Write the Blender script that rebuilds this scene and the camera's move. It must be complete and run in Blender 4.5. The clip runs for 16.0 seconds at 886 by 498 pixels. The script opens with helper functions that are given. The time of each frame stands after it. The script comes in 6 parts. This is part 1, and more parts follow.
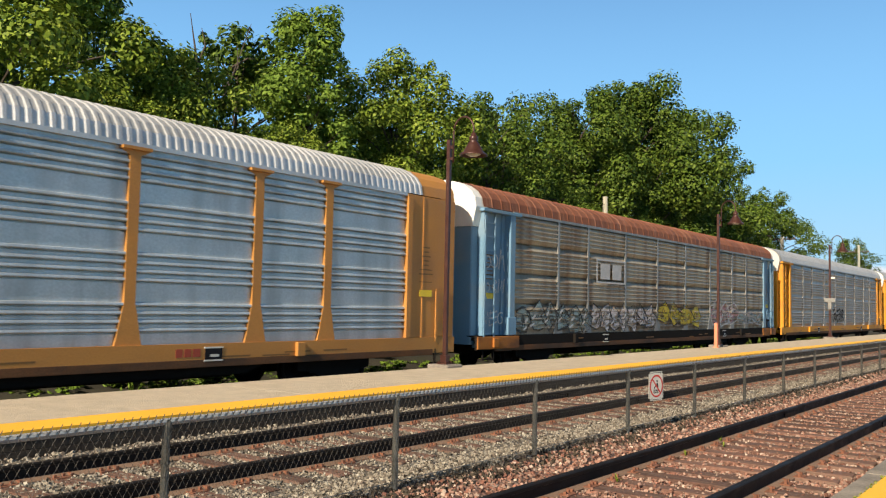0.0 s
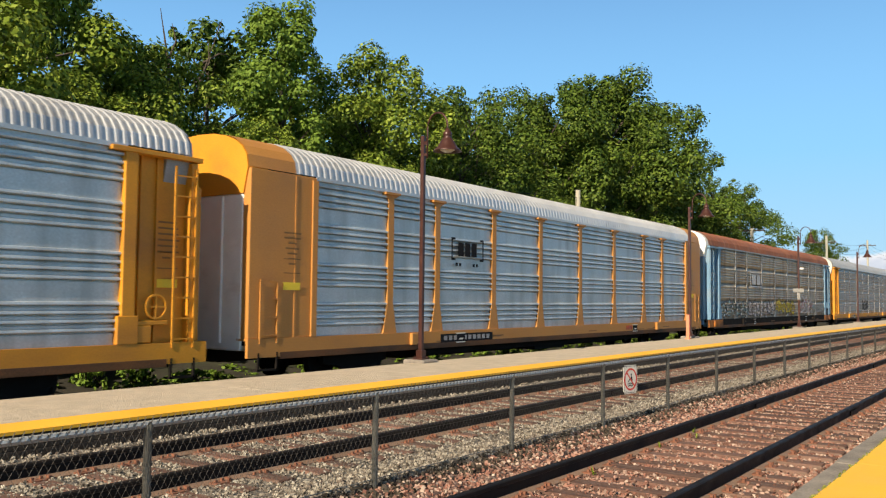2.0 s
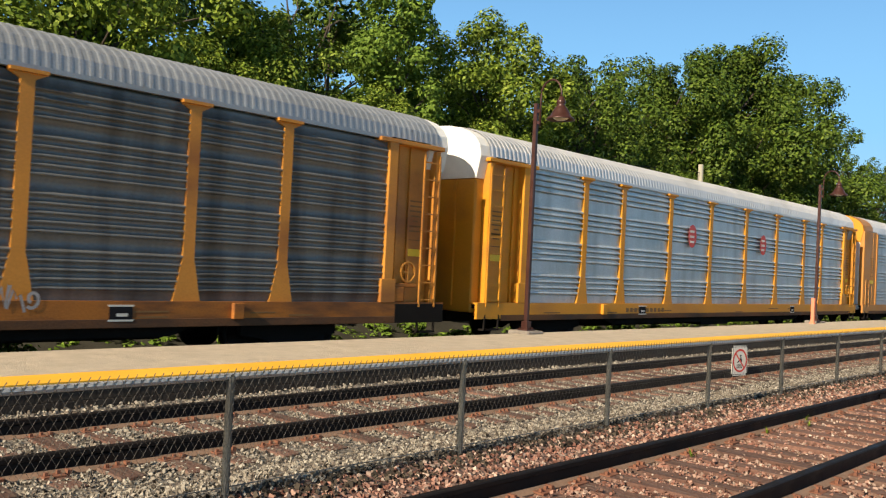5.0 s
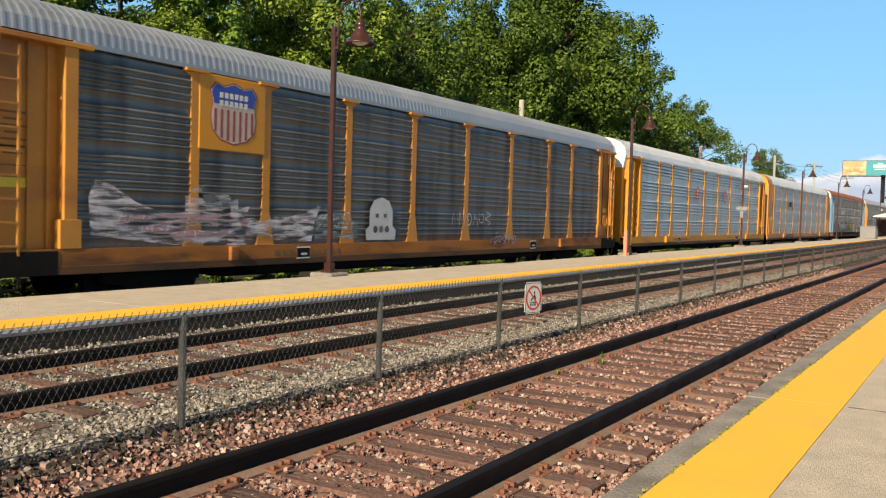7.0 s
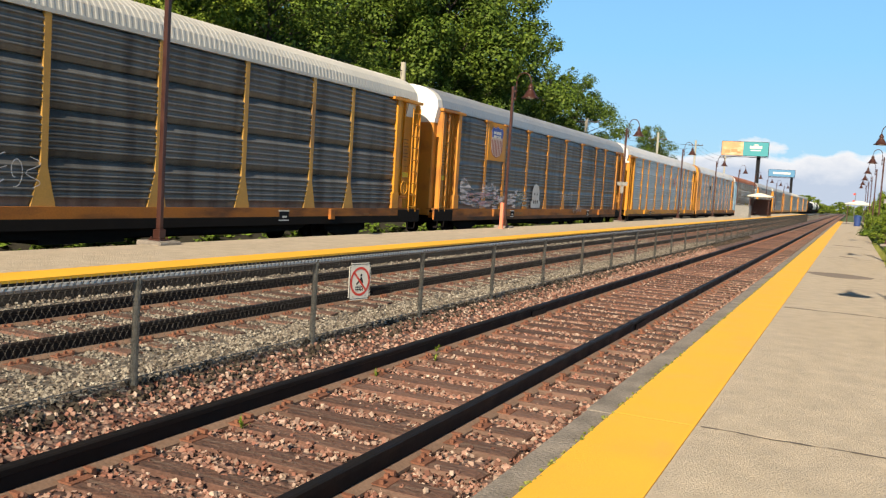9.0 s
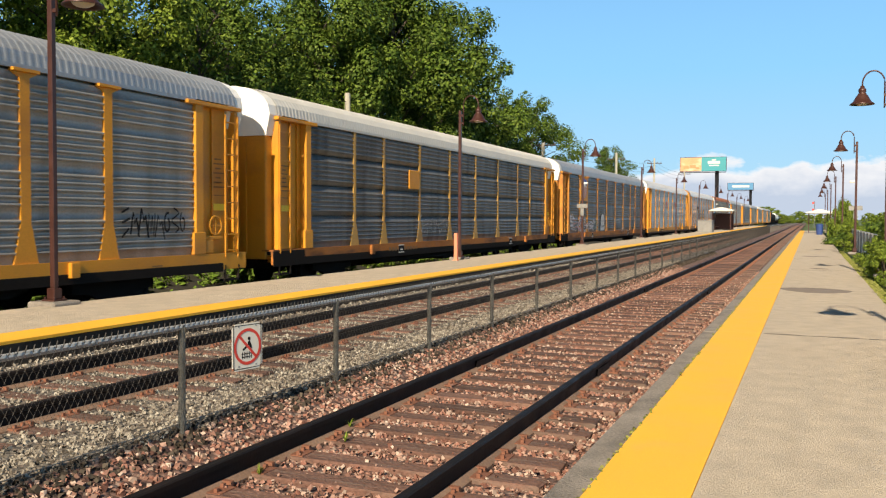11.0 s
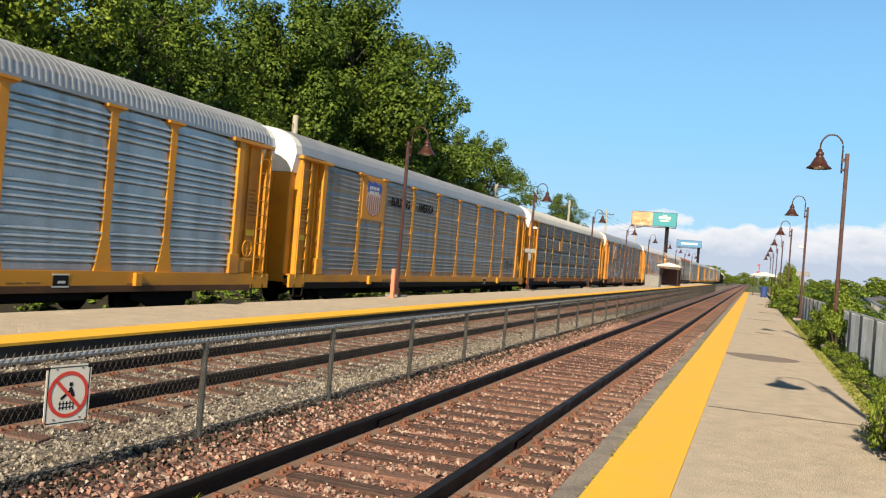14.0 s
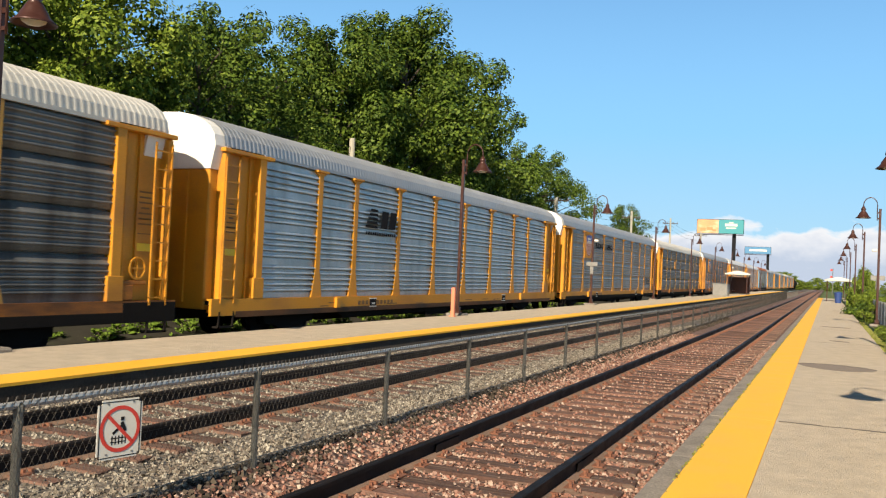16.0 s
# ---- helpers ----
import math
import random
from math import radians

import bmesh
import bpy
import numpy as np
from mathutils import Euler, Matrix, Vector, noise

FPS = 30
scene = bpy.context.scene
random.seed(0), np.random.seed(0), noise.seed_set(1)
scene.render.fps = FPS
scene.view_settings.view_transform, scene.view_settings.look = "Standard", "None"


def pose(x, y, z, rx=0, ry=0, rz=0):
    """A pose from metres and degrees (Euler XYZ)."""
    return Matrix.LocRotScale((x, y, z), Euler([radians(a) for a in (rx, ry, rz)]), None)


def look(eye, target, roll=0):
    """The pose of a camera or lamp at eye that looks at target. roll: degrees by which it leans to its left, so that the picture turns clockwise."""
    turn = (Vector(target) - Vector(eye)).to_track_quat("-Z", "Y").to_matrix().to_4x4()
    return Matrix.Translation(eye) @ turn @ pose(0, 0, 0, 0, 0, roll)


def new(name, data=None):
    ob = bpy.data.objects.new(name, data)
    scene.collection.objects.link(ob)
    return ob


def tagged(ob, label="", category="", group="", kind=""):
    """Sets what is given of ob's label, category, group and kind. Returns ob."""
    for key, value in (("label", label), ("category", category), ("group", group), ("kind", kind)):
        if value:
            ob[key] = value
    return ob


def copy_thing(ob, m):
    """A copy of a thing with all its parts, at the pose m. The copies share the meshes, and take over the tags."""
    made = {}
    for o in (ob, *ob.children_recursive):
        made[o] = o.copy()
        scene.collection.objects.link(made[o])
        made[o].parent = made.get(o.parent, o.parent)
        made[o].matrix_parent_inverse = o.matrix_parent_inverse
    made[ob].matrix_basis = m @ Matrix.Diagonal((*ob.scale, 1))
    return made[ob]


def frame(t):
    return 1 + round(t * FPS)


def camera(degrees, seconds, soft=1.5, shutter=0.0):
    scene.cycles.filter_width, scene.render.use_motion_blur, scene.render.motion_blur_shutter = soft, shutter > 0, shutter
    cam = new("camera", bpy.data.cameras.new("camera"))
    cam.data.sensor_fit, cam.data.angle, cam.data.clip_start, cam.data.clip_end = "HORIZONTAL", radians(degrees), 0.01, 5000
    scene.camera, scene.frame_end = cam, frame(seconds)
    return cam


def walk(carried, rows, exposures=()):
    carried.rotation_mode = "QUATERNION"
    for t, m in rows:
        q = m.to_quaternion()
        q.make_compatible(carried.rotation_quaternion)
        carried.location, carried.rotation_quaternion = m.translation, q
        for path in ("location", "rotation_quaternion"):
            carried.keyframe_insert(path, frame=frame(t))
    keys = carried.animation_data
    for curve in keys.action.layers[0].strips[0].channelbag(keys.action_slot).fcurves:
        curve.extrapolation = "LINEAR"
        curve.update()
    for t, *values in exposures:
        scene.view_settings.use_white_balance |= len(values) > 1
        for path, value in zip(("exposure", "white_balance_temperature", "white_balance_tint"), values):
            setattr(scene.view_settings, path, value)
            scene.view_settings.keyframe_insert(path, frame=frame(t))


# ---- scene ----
cam = camera(53.8, 16.0, soft=1.2, shutter=0.1)
PATH = [
    (0, (2.791, -12.582, 1.661), (1.595, -10.984, 1.788), 1.2),
    (0.5, (2.831, -12.748, 1.724), (1.654, -11.136, 1.843), 1.0),
    (1, (2.817, -12.708, 1.713), (1.645, -11.092, 1.829), 0.8),
    (1.5, (2.796, -12.569, 1.662), (1.617, -10.958, 1.784), 1.1),
    (2, (2.805, -12.665, 1.705), (1.658, -11.03, 1.818), 0.6),
    (2.5, (2.814, -12.688, 1.725), (1.664, -11.055, 1.826), 0.6),
    (3, (2.785, -12.545, 1.634), (1.626, -10.92, 1.753), 0.7),
    (3.2, (2.732, -12.551, 1.68), (1.545, -10.945, 1.789), 0.4),
    (5.3, (2.862, -12.262, 1.650), (1.502, -10.797, 1.689), 3.0),
    (5.5, (2.796, -12.089, 1.636), (1.587, -10.496, 1.647), 2.5),
    (6, (2.589, -11.696, 1.519), (1.618, -9.949, 1.459), 2.7),
    (6.5, (2.578, -11.235, 1.605), (1.674, -9.452, 1.535), -1.4),
    (7, (2.677, -10.843, 1.617), (1.618, -9.148, 1.536), 1.6),
    (7.5, (2.64, -10.388, 1.647), (1.705, -8.624, 1.538), 4.6),
    (8, (2.535, -9.873, 1.637), (1.66, -8.079, 1.515), 0.2),
    (8.5, (2.563, -9.324, 1.675), (1.543, -7.608, 1.558), 1.8),
    (9, (2.555, -9.023, 1.678), (1.718, -7.213, 1.532), 3.6),
    (9.2, (2.487, -8.769, 1.701), (1.692, -6.938, 1.574), 3.6),
    (11.3, (2.276, -7.087, 1.702), (1.499, -5.245, 1.645), 0.2),
    (11.5, (2.386, -7.101, 1.694), (1.577, -5.272, 1.677), 1.4),
    (12, (2.405, -6.718, 1.709), (1.613, -4.881, 1.66), 2.8),
    (12.5, (2.282, -6.503, 1.706), (1.612, -4.62, 1.64), 4.4),
    (13, (2.163, -6.048, 1.682), (1.399, -4.2, 1.649), 3.4),
    (13.5, (2.199, -5.805, 1.679), (1.43, -3.959, 1.652), 3.7),
    (14, (2.119, -5.607, 1.72), (1.446, -3.724, 1.736), 4.6),
    (14.5, (2.211, -5.594, 1.736), (1.548, -3.707, 1.734), 1.7),
    (15, (2.079, -5.28, 1.685), (1.32, -3.429, 1.718), 2.0),
    (15.5, (2.027, -5.24, 1.682), (1.249, -3.399, 1.723), 1.2),
    (16, (2.19, -5.453, 1.771), (1.382, -3.624, 1.816), 2.6),
]
walk(cam, [(t, look(eye, target, roll)) for t, eye, target, roll in PATH])

# ---- world, sun, light ----
SUN_EL, SUN_AZ = 30.5, 174.5   # elevation; compass bearing clockwise from +y, degrees


def make_world():
    w = bpy.data.worlds.new("sky")
    scene.world = w
    w.use_nodes = True
    nt = w.node_tree
    nt.nodes.clear()
    out = nt.nodes.new("ShaderNodeOutputWorld")
    bg = nt.nodes.new("ShaderNodeBackground")
    sky = nt.nodes.new("ShaderNodeTexSky")
    sky.sky_type = "NISHITA"
    sky.sun_disc = False
    sky.sun_elevation = radians(SUN_EL)
    sky.sun_rotation = radians(SUN_AZ)
    sky.air_density, sky.dust_density, sky.ozone_density = 1.0, 0.1, 1.6
    bg.inputs["Strength"].default_value = 0.068
    tc = nt.nodes.new("ShaderNodeTexCoord")
    sep = nt.nodes.new("ShaderNodeSeparateXYZ")
    nt.links.new(tc.outputs["Generated"], sep.inputs[0])
    # cumulus bank low over the horizon
    mp = nt.nodes.new("ShaderNodeMapping")
    mp.inputs["Scale"].default_value = (13.0, 13.0, 26.0)
    nt.links.new(tc.outputs["Generated"], mp.inputs["Vector"])
    nz = nt.nodes.new("ShaderNodeTexNoise")
    nz.inputs["Scale"].default_value = 1.0
    nz.inputs["Detail"].default_value = 7.0
    nz.inputs["Roughness"].default_value = 0.55
    nt.links.new(mp.outputs[0], nz.inputs["Vector"])
    m1 = nt.nodes.new("ShaderNodeMath")
    m1.operation = "MULTIPLY_ADD"
    nt.links.new(nz.outputs["Fac"], m1.inputs[0])
    m1.inputs[1].default_value = 0.10
    m1.inputs[2].default_value = 0.010
    m2 = nt.nodes.new("ShaderNodeMath")
    m2.operation = "SUBTRACT"
    nt.links.new(m1.outputs[0], m2.inputs[0])
    nt.links.new(sep.outputs["Z"], m2.inputs[1])
    ramp = nt.nodes.new("ShaderNodeMapRange")
    ramp.inputs["From Min"].default_value = -0.002
    ramp.inputs["From Max"].default_value = 0.007
    nt.links.new(m2.outputs[0], ramp.inputs["Value"])
    # only the far bank along the line and to its right
    side = nt.nodes.new("ShaderNodeMapRange")
    side.inputs["From Min"].default_value = 0.93
    side.inputs["From Max"].default_value = 0.985
    nt.links.new(sep.outputs["Y"], side.inputs["Value"])
    m3 = nt.nodes.new("ShaderNodeMath")
    m3.operation = "MULTIPLY"
    nt.links.new(ramp.outputs[0], m3.inputs[0])
    nt.links.new(side.outputs[0], m3.inputs[1])
    shade = nt.nodes.new("ShaderNodeMapRange")
    shade.inputs["From Min"].default_value = 0.0
    shade.inputs["From Max"].default_value = 0.035
    shade.inputs["To Min"].default_value = 1.0
    shade.inputs["To Max"].default_value = 0.0
    nt.links.new(m2.outputs[0], shade.inputs["Value"])
    ccol = nt.nodes.new("ShaderNodeMix")
    ccol.data_type = "RGBA"
    ccol.inputs["A"].default_value = (5.0, 5.7, 6.9, 1)
    ccol.inputs["B"].default_value = (8.9, 8.75, 8.7, 1)
    nt.links.new(shade.outputs[0], ccol.inputs["Factor"])
    mix = nt.nodes.new("ShaderNodeMix")
    mix.data_type = "RGBA"
    nt.links.new(m3.outputs[0], mix.inputs["Factor"])
    hs = nt.nodes.new("ShaderNodeHueSaturation")
    hs.inputs["Hue"].default_value = 0.497
    hs.inputs["Saturation"].default_value = 0.75
    hs.inputs["Value"].default_value = 0.24
    grad = nt.nodes.new("ShaderNodeValToRGB")
    grad.color_ramp.elements[0].position, grad.color_ramp.elements[0].color = 0.0, (4.7, 7.3, 8.8, 1)
    grad.color_ramp.elements[1].position, grad.color_ramp.elements[1].color = 0.4, (2.0, 5.0, 9.7, 1)
    mid = grad.color_ramp.elements.new(0.16)
    mid.color = (2.9, 6.4, 10.0, 1)
    nt.links.new(sep.outputs["Z"], grad.inputs[0])
    low = nt.nodes.new("ShaderNodeMapRange")
    low.interpolation_type = "SMOOTHSTEP"
    low.inputs["From Min"].default_value = 0.15
    low.inputs["From Max"].default_value = 0.75
    low.inputs["To Min"].default_value = 0.9
    low.inputs["To Max"].default_value = 0.0
    nt.links.new(sep.outputs["Z"], low.inputs["Value"])
    blend = nt.nodes.new("ShaderNodeMix")
    blend.data_type = "RGBA"
    nt.links.new(low.outputs[0], blend.inputs["Factor"])
    nt.links.new(grad.outputs[0], blend.inputs["B"])
    nt.links.new(sky.outputs[0], hs.inputs["Color"])
    nt.links.new(hs.outputs[0], blend.inputs["A"])
    nt.links.new(blend.outputs["Result"], mix.inputs["A"])
    nt.links.new(ccol.outputs["Result"], mix.inputs["B"])
    nt.links.new(mix.outputs["Result"], bg.inputs["Color"])
    nt.links.new(bg.outputs[0], out.inputs[0])


make_world()
sun_data = bpy.data.lights.new("sun", "SUN")
sun_data.energy, sun_data.angle, sun_data.color = 5.0, radians(0.55), (1.0, 0.85, 0.65)
sun = new("sun", sun_data)
sa, se = radians(SUN_AZ), radians(SUN_EL)
SUN_DIR = Vector((math.sin(sa) * math.cos(se), math.cos(sa) * math.cos(se), math.sin(se)))
sun.matrix_world = look(SUN_DIR * 100, (0, 0, 0))

scene.view_settings.exposure = 0.75


# ---- materials ----
def mat(name, col, rough=0.7, metal=0.0, var=0.25, scale=6.0, fine=60.0, bump=0.15, stain=None, stain_amt=0.0,
        stain_scale=(1, 1, 1), stain_low=0.5, per_piece=0.0, island=False, spec=0.4, coat=0.0):
    """Colour with broad and fine variation, optional stain colour, bump and variation from piece to piece."""
    m = bpy.data.materials.new(name)
    m.use_nodes = True
    nt = m.node_tree
    b = nt.nodes["Principled BSDF"]
    b.inputs["Roughness"].default_value = rough
    b.inputs["Metallic"].default_value = metal
    b.inputs["Specular IOR Level"].default_value = spec
    b.inputs["Coat Weight"].default_value = coat
    tc = nt.nodes.new("ShaderNodeTexCoord")

    def noise_tex(sc, detail, vec_scale=None):
        n = nt.nodes.new("ShaderNodeTexNoise")
        n.inputs["Scale"].default_value = sc
        n.inputs["Detail"].default_value = detail
        src = tc.outputs["Object"]
        if vec_scale:
            mp = nt.nodes.new("ShaderNodeMapping")
            mp.inputs["Scale"].default_value = vec_scale
            nt.links.new(src, mp.inputs["Vector"])
            src = mp.outputs[0]
        nt.links.new(src, n.inputs["Vector"])
        return n

    big, small = noise_tex(scale, 4), noise_tex(fine, 3)
    mul = nt.nodes.new("ShaderNodeMath")
    mul.operation = "ADD"
    nt.links.new(big.outputs["Fac"], mul.inputs[0])
    nt.links.new(small.outputs["Fac"], mul.inputs[1])
    rng = nt.nodes.new("ShaderNodeMapRange")
    rng.inputs["From Min"].default_value = 0.6
    rng.inputs["From Max"].default_value = 1.4
    rng.inputs["To Min"].default_value = 1 - var
    rng.inputs["To Max"].default_value = 1 + var
    nt.links.new(mul.outputs[0], rng.inputs["Value"])
    value = rng.outputs[0]
    if per_piece:
        src = nt.nodes.new("ShaderNodeNewGeometry").outputs["Random Per Island"] if island else nt.nodes.new("ShaderNodeObjectInfo").outputs["Random"]
        r2 = nt.nodes.new("ShaderNodeMapRange")
        r2.inputs["To Min"].default_value = 1 - per_piece
        r2.inputs["To Max"].default_value = 1 + per_piece
        nt.links.new(src, r2.inputs["Value"])
        mm = nt.nodes.new("ShaderNodeMath")
        mm.operation = "MULTIPLY"
        nt.links.new(value, mm.inputs[0])
        nt.links.new(r2.outputs[0], mm.inputs[1])
        value = mm.outputs[0]
    hsv = nt.nodes.new("ShaderNodeHueSaturation")
    hsv.inputs["Color"].default_value = (*col, 1)
    nt.links.new(value, hsv.inputs["Value"])
    color = hsv.outputs[0]
    if stain:
        st = noise_tex(1.0, 6, stain_scale)
        sr = nt.nodes.new("ShaderNodeMapRange")
        sr.inputs["From Min"].default_value = stain_low
        sr.inputs["From Max"].default_value = stain_low + 0.22
        sr.inputs["To Max"].default_value = stain_amt
        nt.links.new(st.outputs["Fac"], sr.inputs["Value"])
        mx = nt.nodes.new("ShaderNodeMix")
        mx.data_type = "RGBA"
        nt.links.new(sr.outputs[0], mx.inputs["Factor"])
        nt.links.new(color, mx.inputs["A"])
        mx.inputs["B"].default_value = (*stain, 1)
        color = mx.outputs["Result"]
    nt.links.new(color, b.inputs["Base Color"])
    rr = nt.nodes.new("ShaderNodeMapRange")
    rr.inputs["From Min"].default_value = 0.3
    rr.inputs["From Max"].default_value = 0.7
    rr.inputs["To Min"].default_value = max(0.02, rough - 0.12)
    rr.inputs["To Max"].default_value = min(1, rough + 0.1)
    nt.links.new(big.outputs["Fac"], rr.inputs["Value"])
    nt.links.new(rr.outputs[0], b.inputs["Roughness"])
    if bump:
        bp = nt.nodes.new("ShaderNodeBump")
        bp.inputs["Strength"].default_value = bump
        bp.inputs["Distance"].default_value = 0.02
        nt.links.new(small.outputs["Fac"], bp.inputs["Height"])
        nt.links.new(bp.outputs[0], b.inputs["Normal"])
    return m


def stones_mat(name, cols, scale=17.0):
    """Crushed stone: cells of several colours with relief, and shade painted into the gaps."""
    m = bpy.data.materials.new(name)
    m.use_nodes = True
    nt = m.node_tree
    b = nt.nodes["Principled BSDF"]
    b.inputs["Roughness"].default_value = 0.9
    tc = nt.nodes.new("ShaderNodeTexCoord")
    v = nt.nodes.new("ShaderNodeTexVoronoi")
    v.inputs["Scale"].default_value = scale
    nt.links.new(tc.outputs["Object"], v.inputs["Vector"])
    sep = nt.nodes.new("ShaderNodeSeparateColor")
    nt.links.new(v.outputs["Color"], sep.inputs[0])
    cr = nt.nodes.new("ShaderNodeValToRGB")
    cr.color_ramp.elements[0].color = (*cols[0], 1)
    cr.color_ramp.elements[1].color = (*cols[-1], 1)
    for i, c in enumerate(cols[1:-1]):
        e = cr.color_ramp.elements.new((i + 1) / (len(cols) - 1))
        e.color = (*c, 1)
    nt.links.new(sep.outputs[0], cr.inputs[0])
    # colour falls to 0.35 towards the cell rims, painting shade between stones
    gap_shade = nt.nodes.new("ShaderNodeMapRange")
    gap_shade.inputs["From Min"].default_value = 0.3
    gap_shade.inputs["From Max"].default_value = 0.75
    gap_shade.inputs["To Min"].default_value = 1.0
    gap_shade.inputs["To Max"].default_value = 0.35
    nt.links.new(v.outputs["Distance"], gap_shade.inputs["Value"])
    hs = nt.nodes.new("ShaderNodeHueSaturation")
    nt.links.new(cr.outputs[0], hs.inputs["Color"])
    nt.links.new(gap_shade.outputs[0], hs.inputs["Value"])
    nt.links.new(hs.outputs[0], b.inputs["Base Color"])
    bp = nt.nodes.new("ShaderNodeBump")
    bp.invert = True
    bp.inputs["Strength"].default_value = 0.9
    bp.inputs["Distance"].default_value = 0.03
    nt.links.new(v.outputs["Distance"], bp.inputs["Height"])
    nt.links.new(bp.outputs[0], b.inputs["Normal"])
    return m


def island_mat(name, cols, rough=0.9, trans=0.0):
    """One colour of a ramp for each loose piece of a mesh."""
    m = bpy.data.materials.new(name)
    m.use_nodes = True
    nt = m.node_tree
    b = nt.nodes["Principled BSDF"]
    b.inputs["Roughness"].default_value = rough
    b.inputs["Specular IOR Level"].default_value = 0.12
    geo = nt.nodes.new("ShaderNodeNewGeometry")
    cr = nt.nodes.new("ShaderNodeValToRGB")
    cr.color_ramp.elements[0].color = (*cols[0], 1)
    cr.color_ramp.elements[1].color = (*cols[-1], 1)
    for i, c in enumerate(cols[1:-1]):
        e = cr.color_ramp.elements.new((i + 1) / (len(cols) - 1))
        e.color = (*c, 1)
    nt.links.new(geo.outputs["Random Per Island"], cr.inputs[0])
    nt.links.new(cr.outputs[0], b.inputs["Base Color"])
    if trans:
        tr = nt.nodes.new("ShaderNodeBsdfTranslucent")
        nt.links.new(cr.outputs[0], tr.inputs["Color"])
        mx = nt.nodes.new("ShaderNodeMixShader")
        mx.inputs[0].default_value = trans
        nt.links.new(b.outputs[0], mx.inputs[1])
        nt.links.new(tr.outputs[0], mx.inputs[2])
        nt.links.new(mx.outputs[0], nt.nodes["Material Output"].inputs[0])
    return m


STEEL_RAIL = mat("rail_steel", (0.012, 0.010, 0.009), 0.62, 0.1, 0.3, 3, 40, 0.1, (0.04, 0.024, 0.018), 0.3, (2, 2, 6), 0.5, spec=0.15)
RAIL_FOOT = mat("rail_foot_rust", (0.22, 0.14, 0.095), 0.85, 0.1, 0.3, 3, 40, 0.2)
SLEEPER = mat("sleeper_wood", (0.115, 0.060, 0.043), 0.92, 0, 0.5, 3, 25, 0.9, (0.17, 0.125, 0.095), 0.75, (1.6, 22, 6), 0.47, per_piece=0.45)
PLATE = mat("tie_plate_rust", (0.20, 0.085, 0.05), 0.9, 0.1, 0.3, 8, 50, 0.3)
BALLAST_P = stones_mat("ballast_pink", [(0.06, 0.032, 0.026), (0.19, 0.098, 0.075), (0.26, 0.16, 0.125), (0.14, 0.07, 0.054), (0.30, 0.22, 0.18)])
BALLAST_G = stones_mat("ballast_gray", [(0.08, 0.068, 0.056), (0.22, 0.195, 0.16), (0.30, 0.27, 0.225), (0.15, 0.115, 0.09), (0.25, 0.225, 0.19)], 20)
STONE_P = island_mat("stones_pink", [(0.07, 0.036, 0.028), (0.30, 0.14, 0.10), (0.40, 0.265, 0.205), (0.20, 0.09, 0.064), (0.50, 0.39, 0.31), (0.14, 0.078, 0.06), (0.33, 0.18, 0.13)])
STONE_G = island_mat("stones_gray", [(0.06, 0.05, 0.04), (0.22, 0.19, 0.15), (0.34, 0.305, 0.245), (0.13, 0.10, 0.08), (0.42, 0.385, 0.315), (0.24, 0.21, 0.17)])
CONCRETE = mat("platform_concrete", (0.475, 0.40, 0.30), 0.92, 0, 0.22, 3.5, 70, 0.7, (0.36, 0.31, 0.25), 0.35, (3.2, 2.6, 1), 0.55)
CURB = mat("curb_concrete", (0.24, 0.21, 0.175), 0.92, 0, 0.45, 2.5, 40, 0.7, (0.12, 0.105, 0.088), 0.8, (3, 1.5, 3), 0.5)
YELLOW_STRIP = mat("yellow_edge_paint", (0.86, 0.45, 0.035), 0.75, 0, 0.07, 1.5, 60, 0.12, (0.55, 0.36, 0.12), 0.35, (2.5, 1.2, 2), 0.62)
WALL_DARK = mat("platform_wall_timber", (0.042, 0.030, 0.021), 0.9, 0, 0.4, 2, 30, 0.5, (0.085, 0.066, 0.046), 0.6, (1.2, 1.2, 6), 0.5)
PATCH = mat("asphalt_patch", (0.22, 0.18, 0.145), 0.9, 0, 0.2, 6, 80, 0.4)
CRACK = mat("joint_filler", (0.12, 0.10, 0.085), 0.95, 0, 0.3, 9, 60, 0.2)
GALV = mat("galvanised_steel", (0.22, 0.215, 0.20), 0.5, 0.45, 0.3, 8, 70, 0.2)
POST_GALV = mat("weathered_post_steel", (0.15, 0.143, 0.12), 0.6, 0.3, 0.35, 6, 60, 0.2, (0.08, 0.07, 0.055), 0.6, (4, 4, 2), 0.5)
GALV_BRIGHT = mat("bright_galvanised_pipe", (0.46, 0.45, 0.42), 0.42, 0.35, 0.25, 8, 60, 0.15, (0.30, 0.28, 0.25), 0.5, (3, 2, 3), 0.52)
GALV_WIRE = mat("chain_link_wire", (0.055, 0.05, 0.043), 0.7, 0.1, 0.2, 8, 70, 0)
LAMP_BROWN = mat("lamp_brown_paint", (0.06, 0.024, 0.018), 0.4, 0.2, 0.25, 5, 40, 0.1, (0.12, 0.05, 0.036), 0.5, (3, 3, 1.5), 0.55)
LAMP_GLASS = mat("lamp_diffuser", (0.6, 0.57, 0.5), 0.4, 0, 0.05, 5, 40, 0)
ORANGE = mat("orange_bollard", (0.72, 0.22, 0.12), 0.6, 0, 0.1, 4, 40, 0.05)
WHITE = mat("white_paint", (0.78, 0.76, 0.71), 0.55, 0, 0.1, 3, 40, 0.05, (0.45, 0.40, 0.33), 0.4, (1.5, 1.5, 4), 0.58)
SIGN_WHITE = mat("sign_white", (0.62, 0.595, 0.52), 0.5, 0, 0.05, 6, 50, 0)
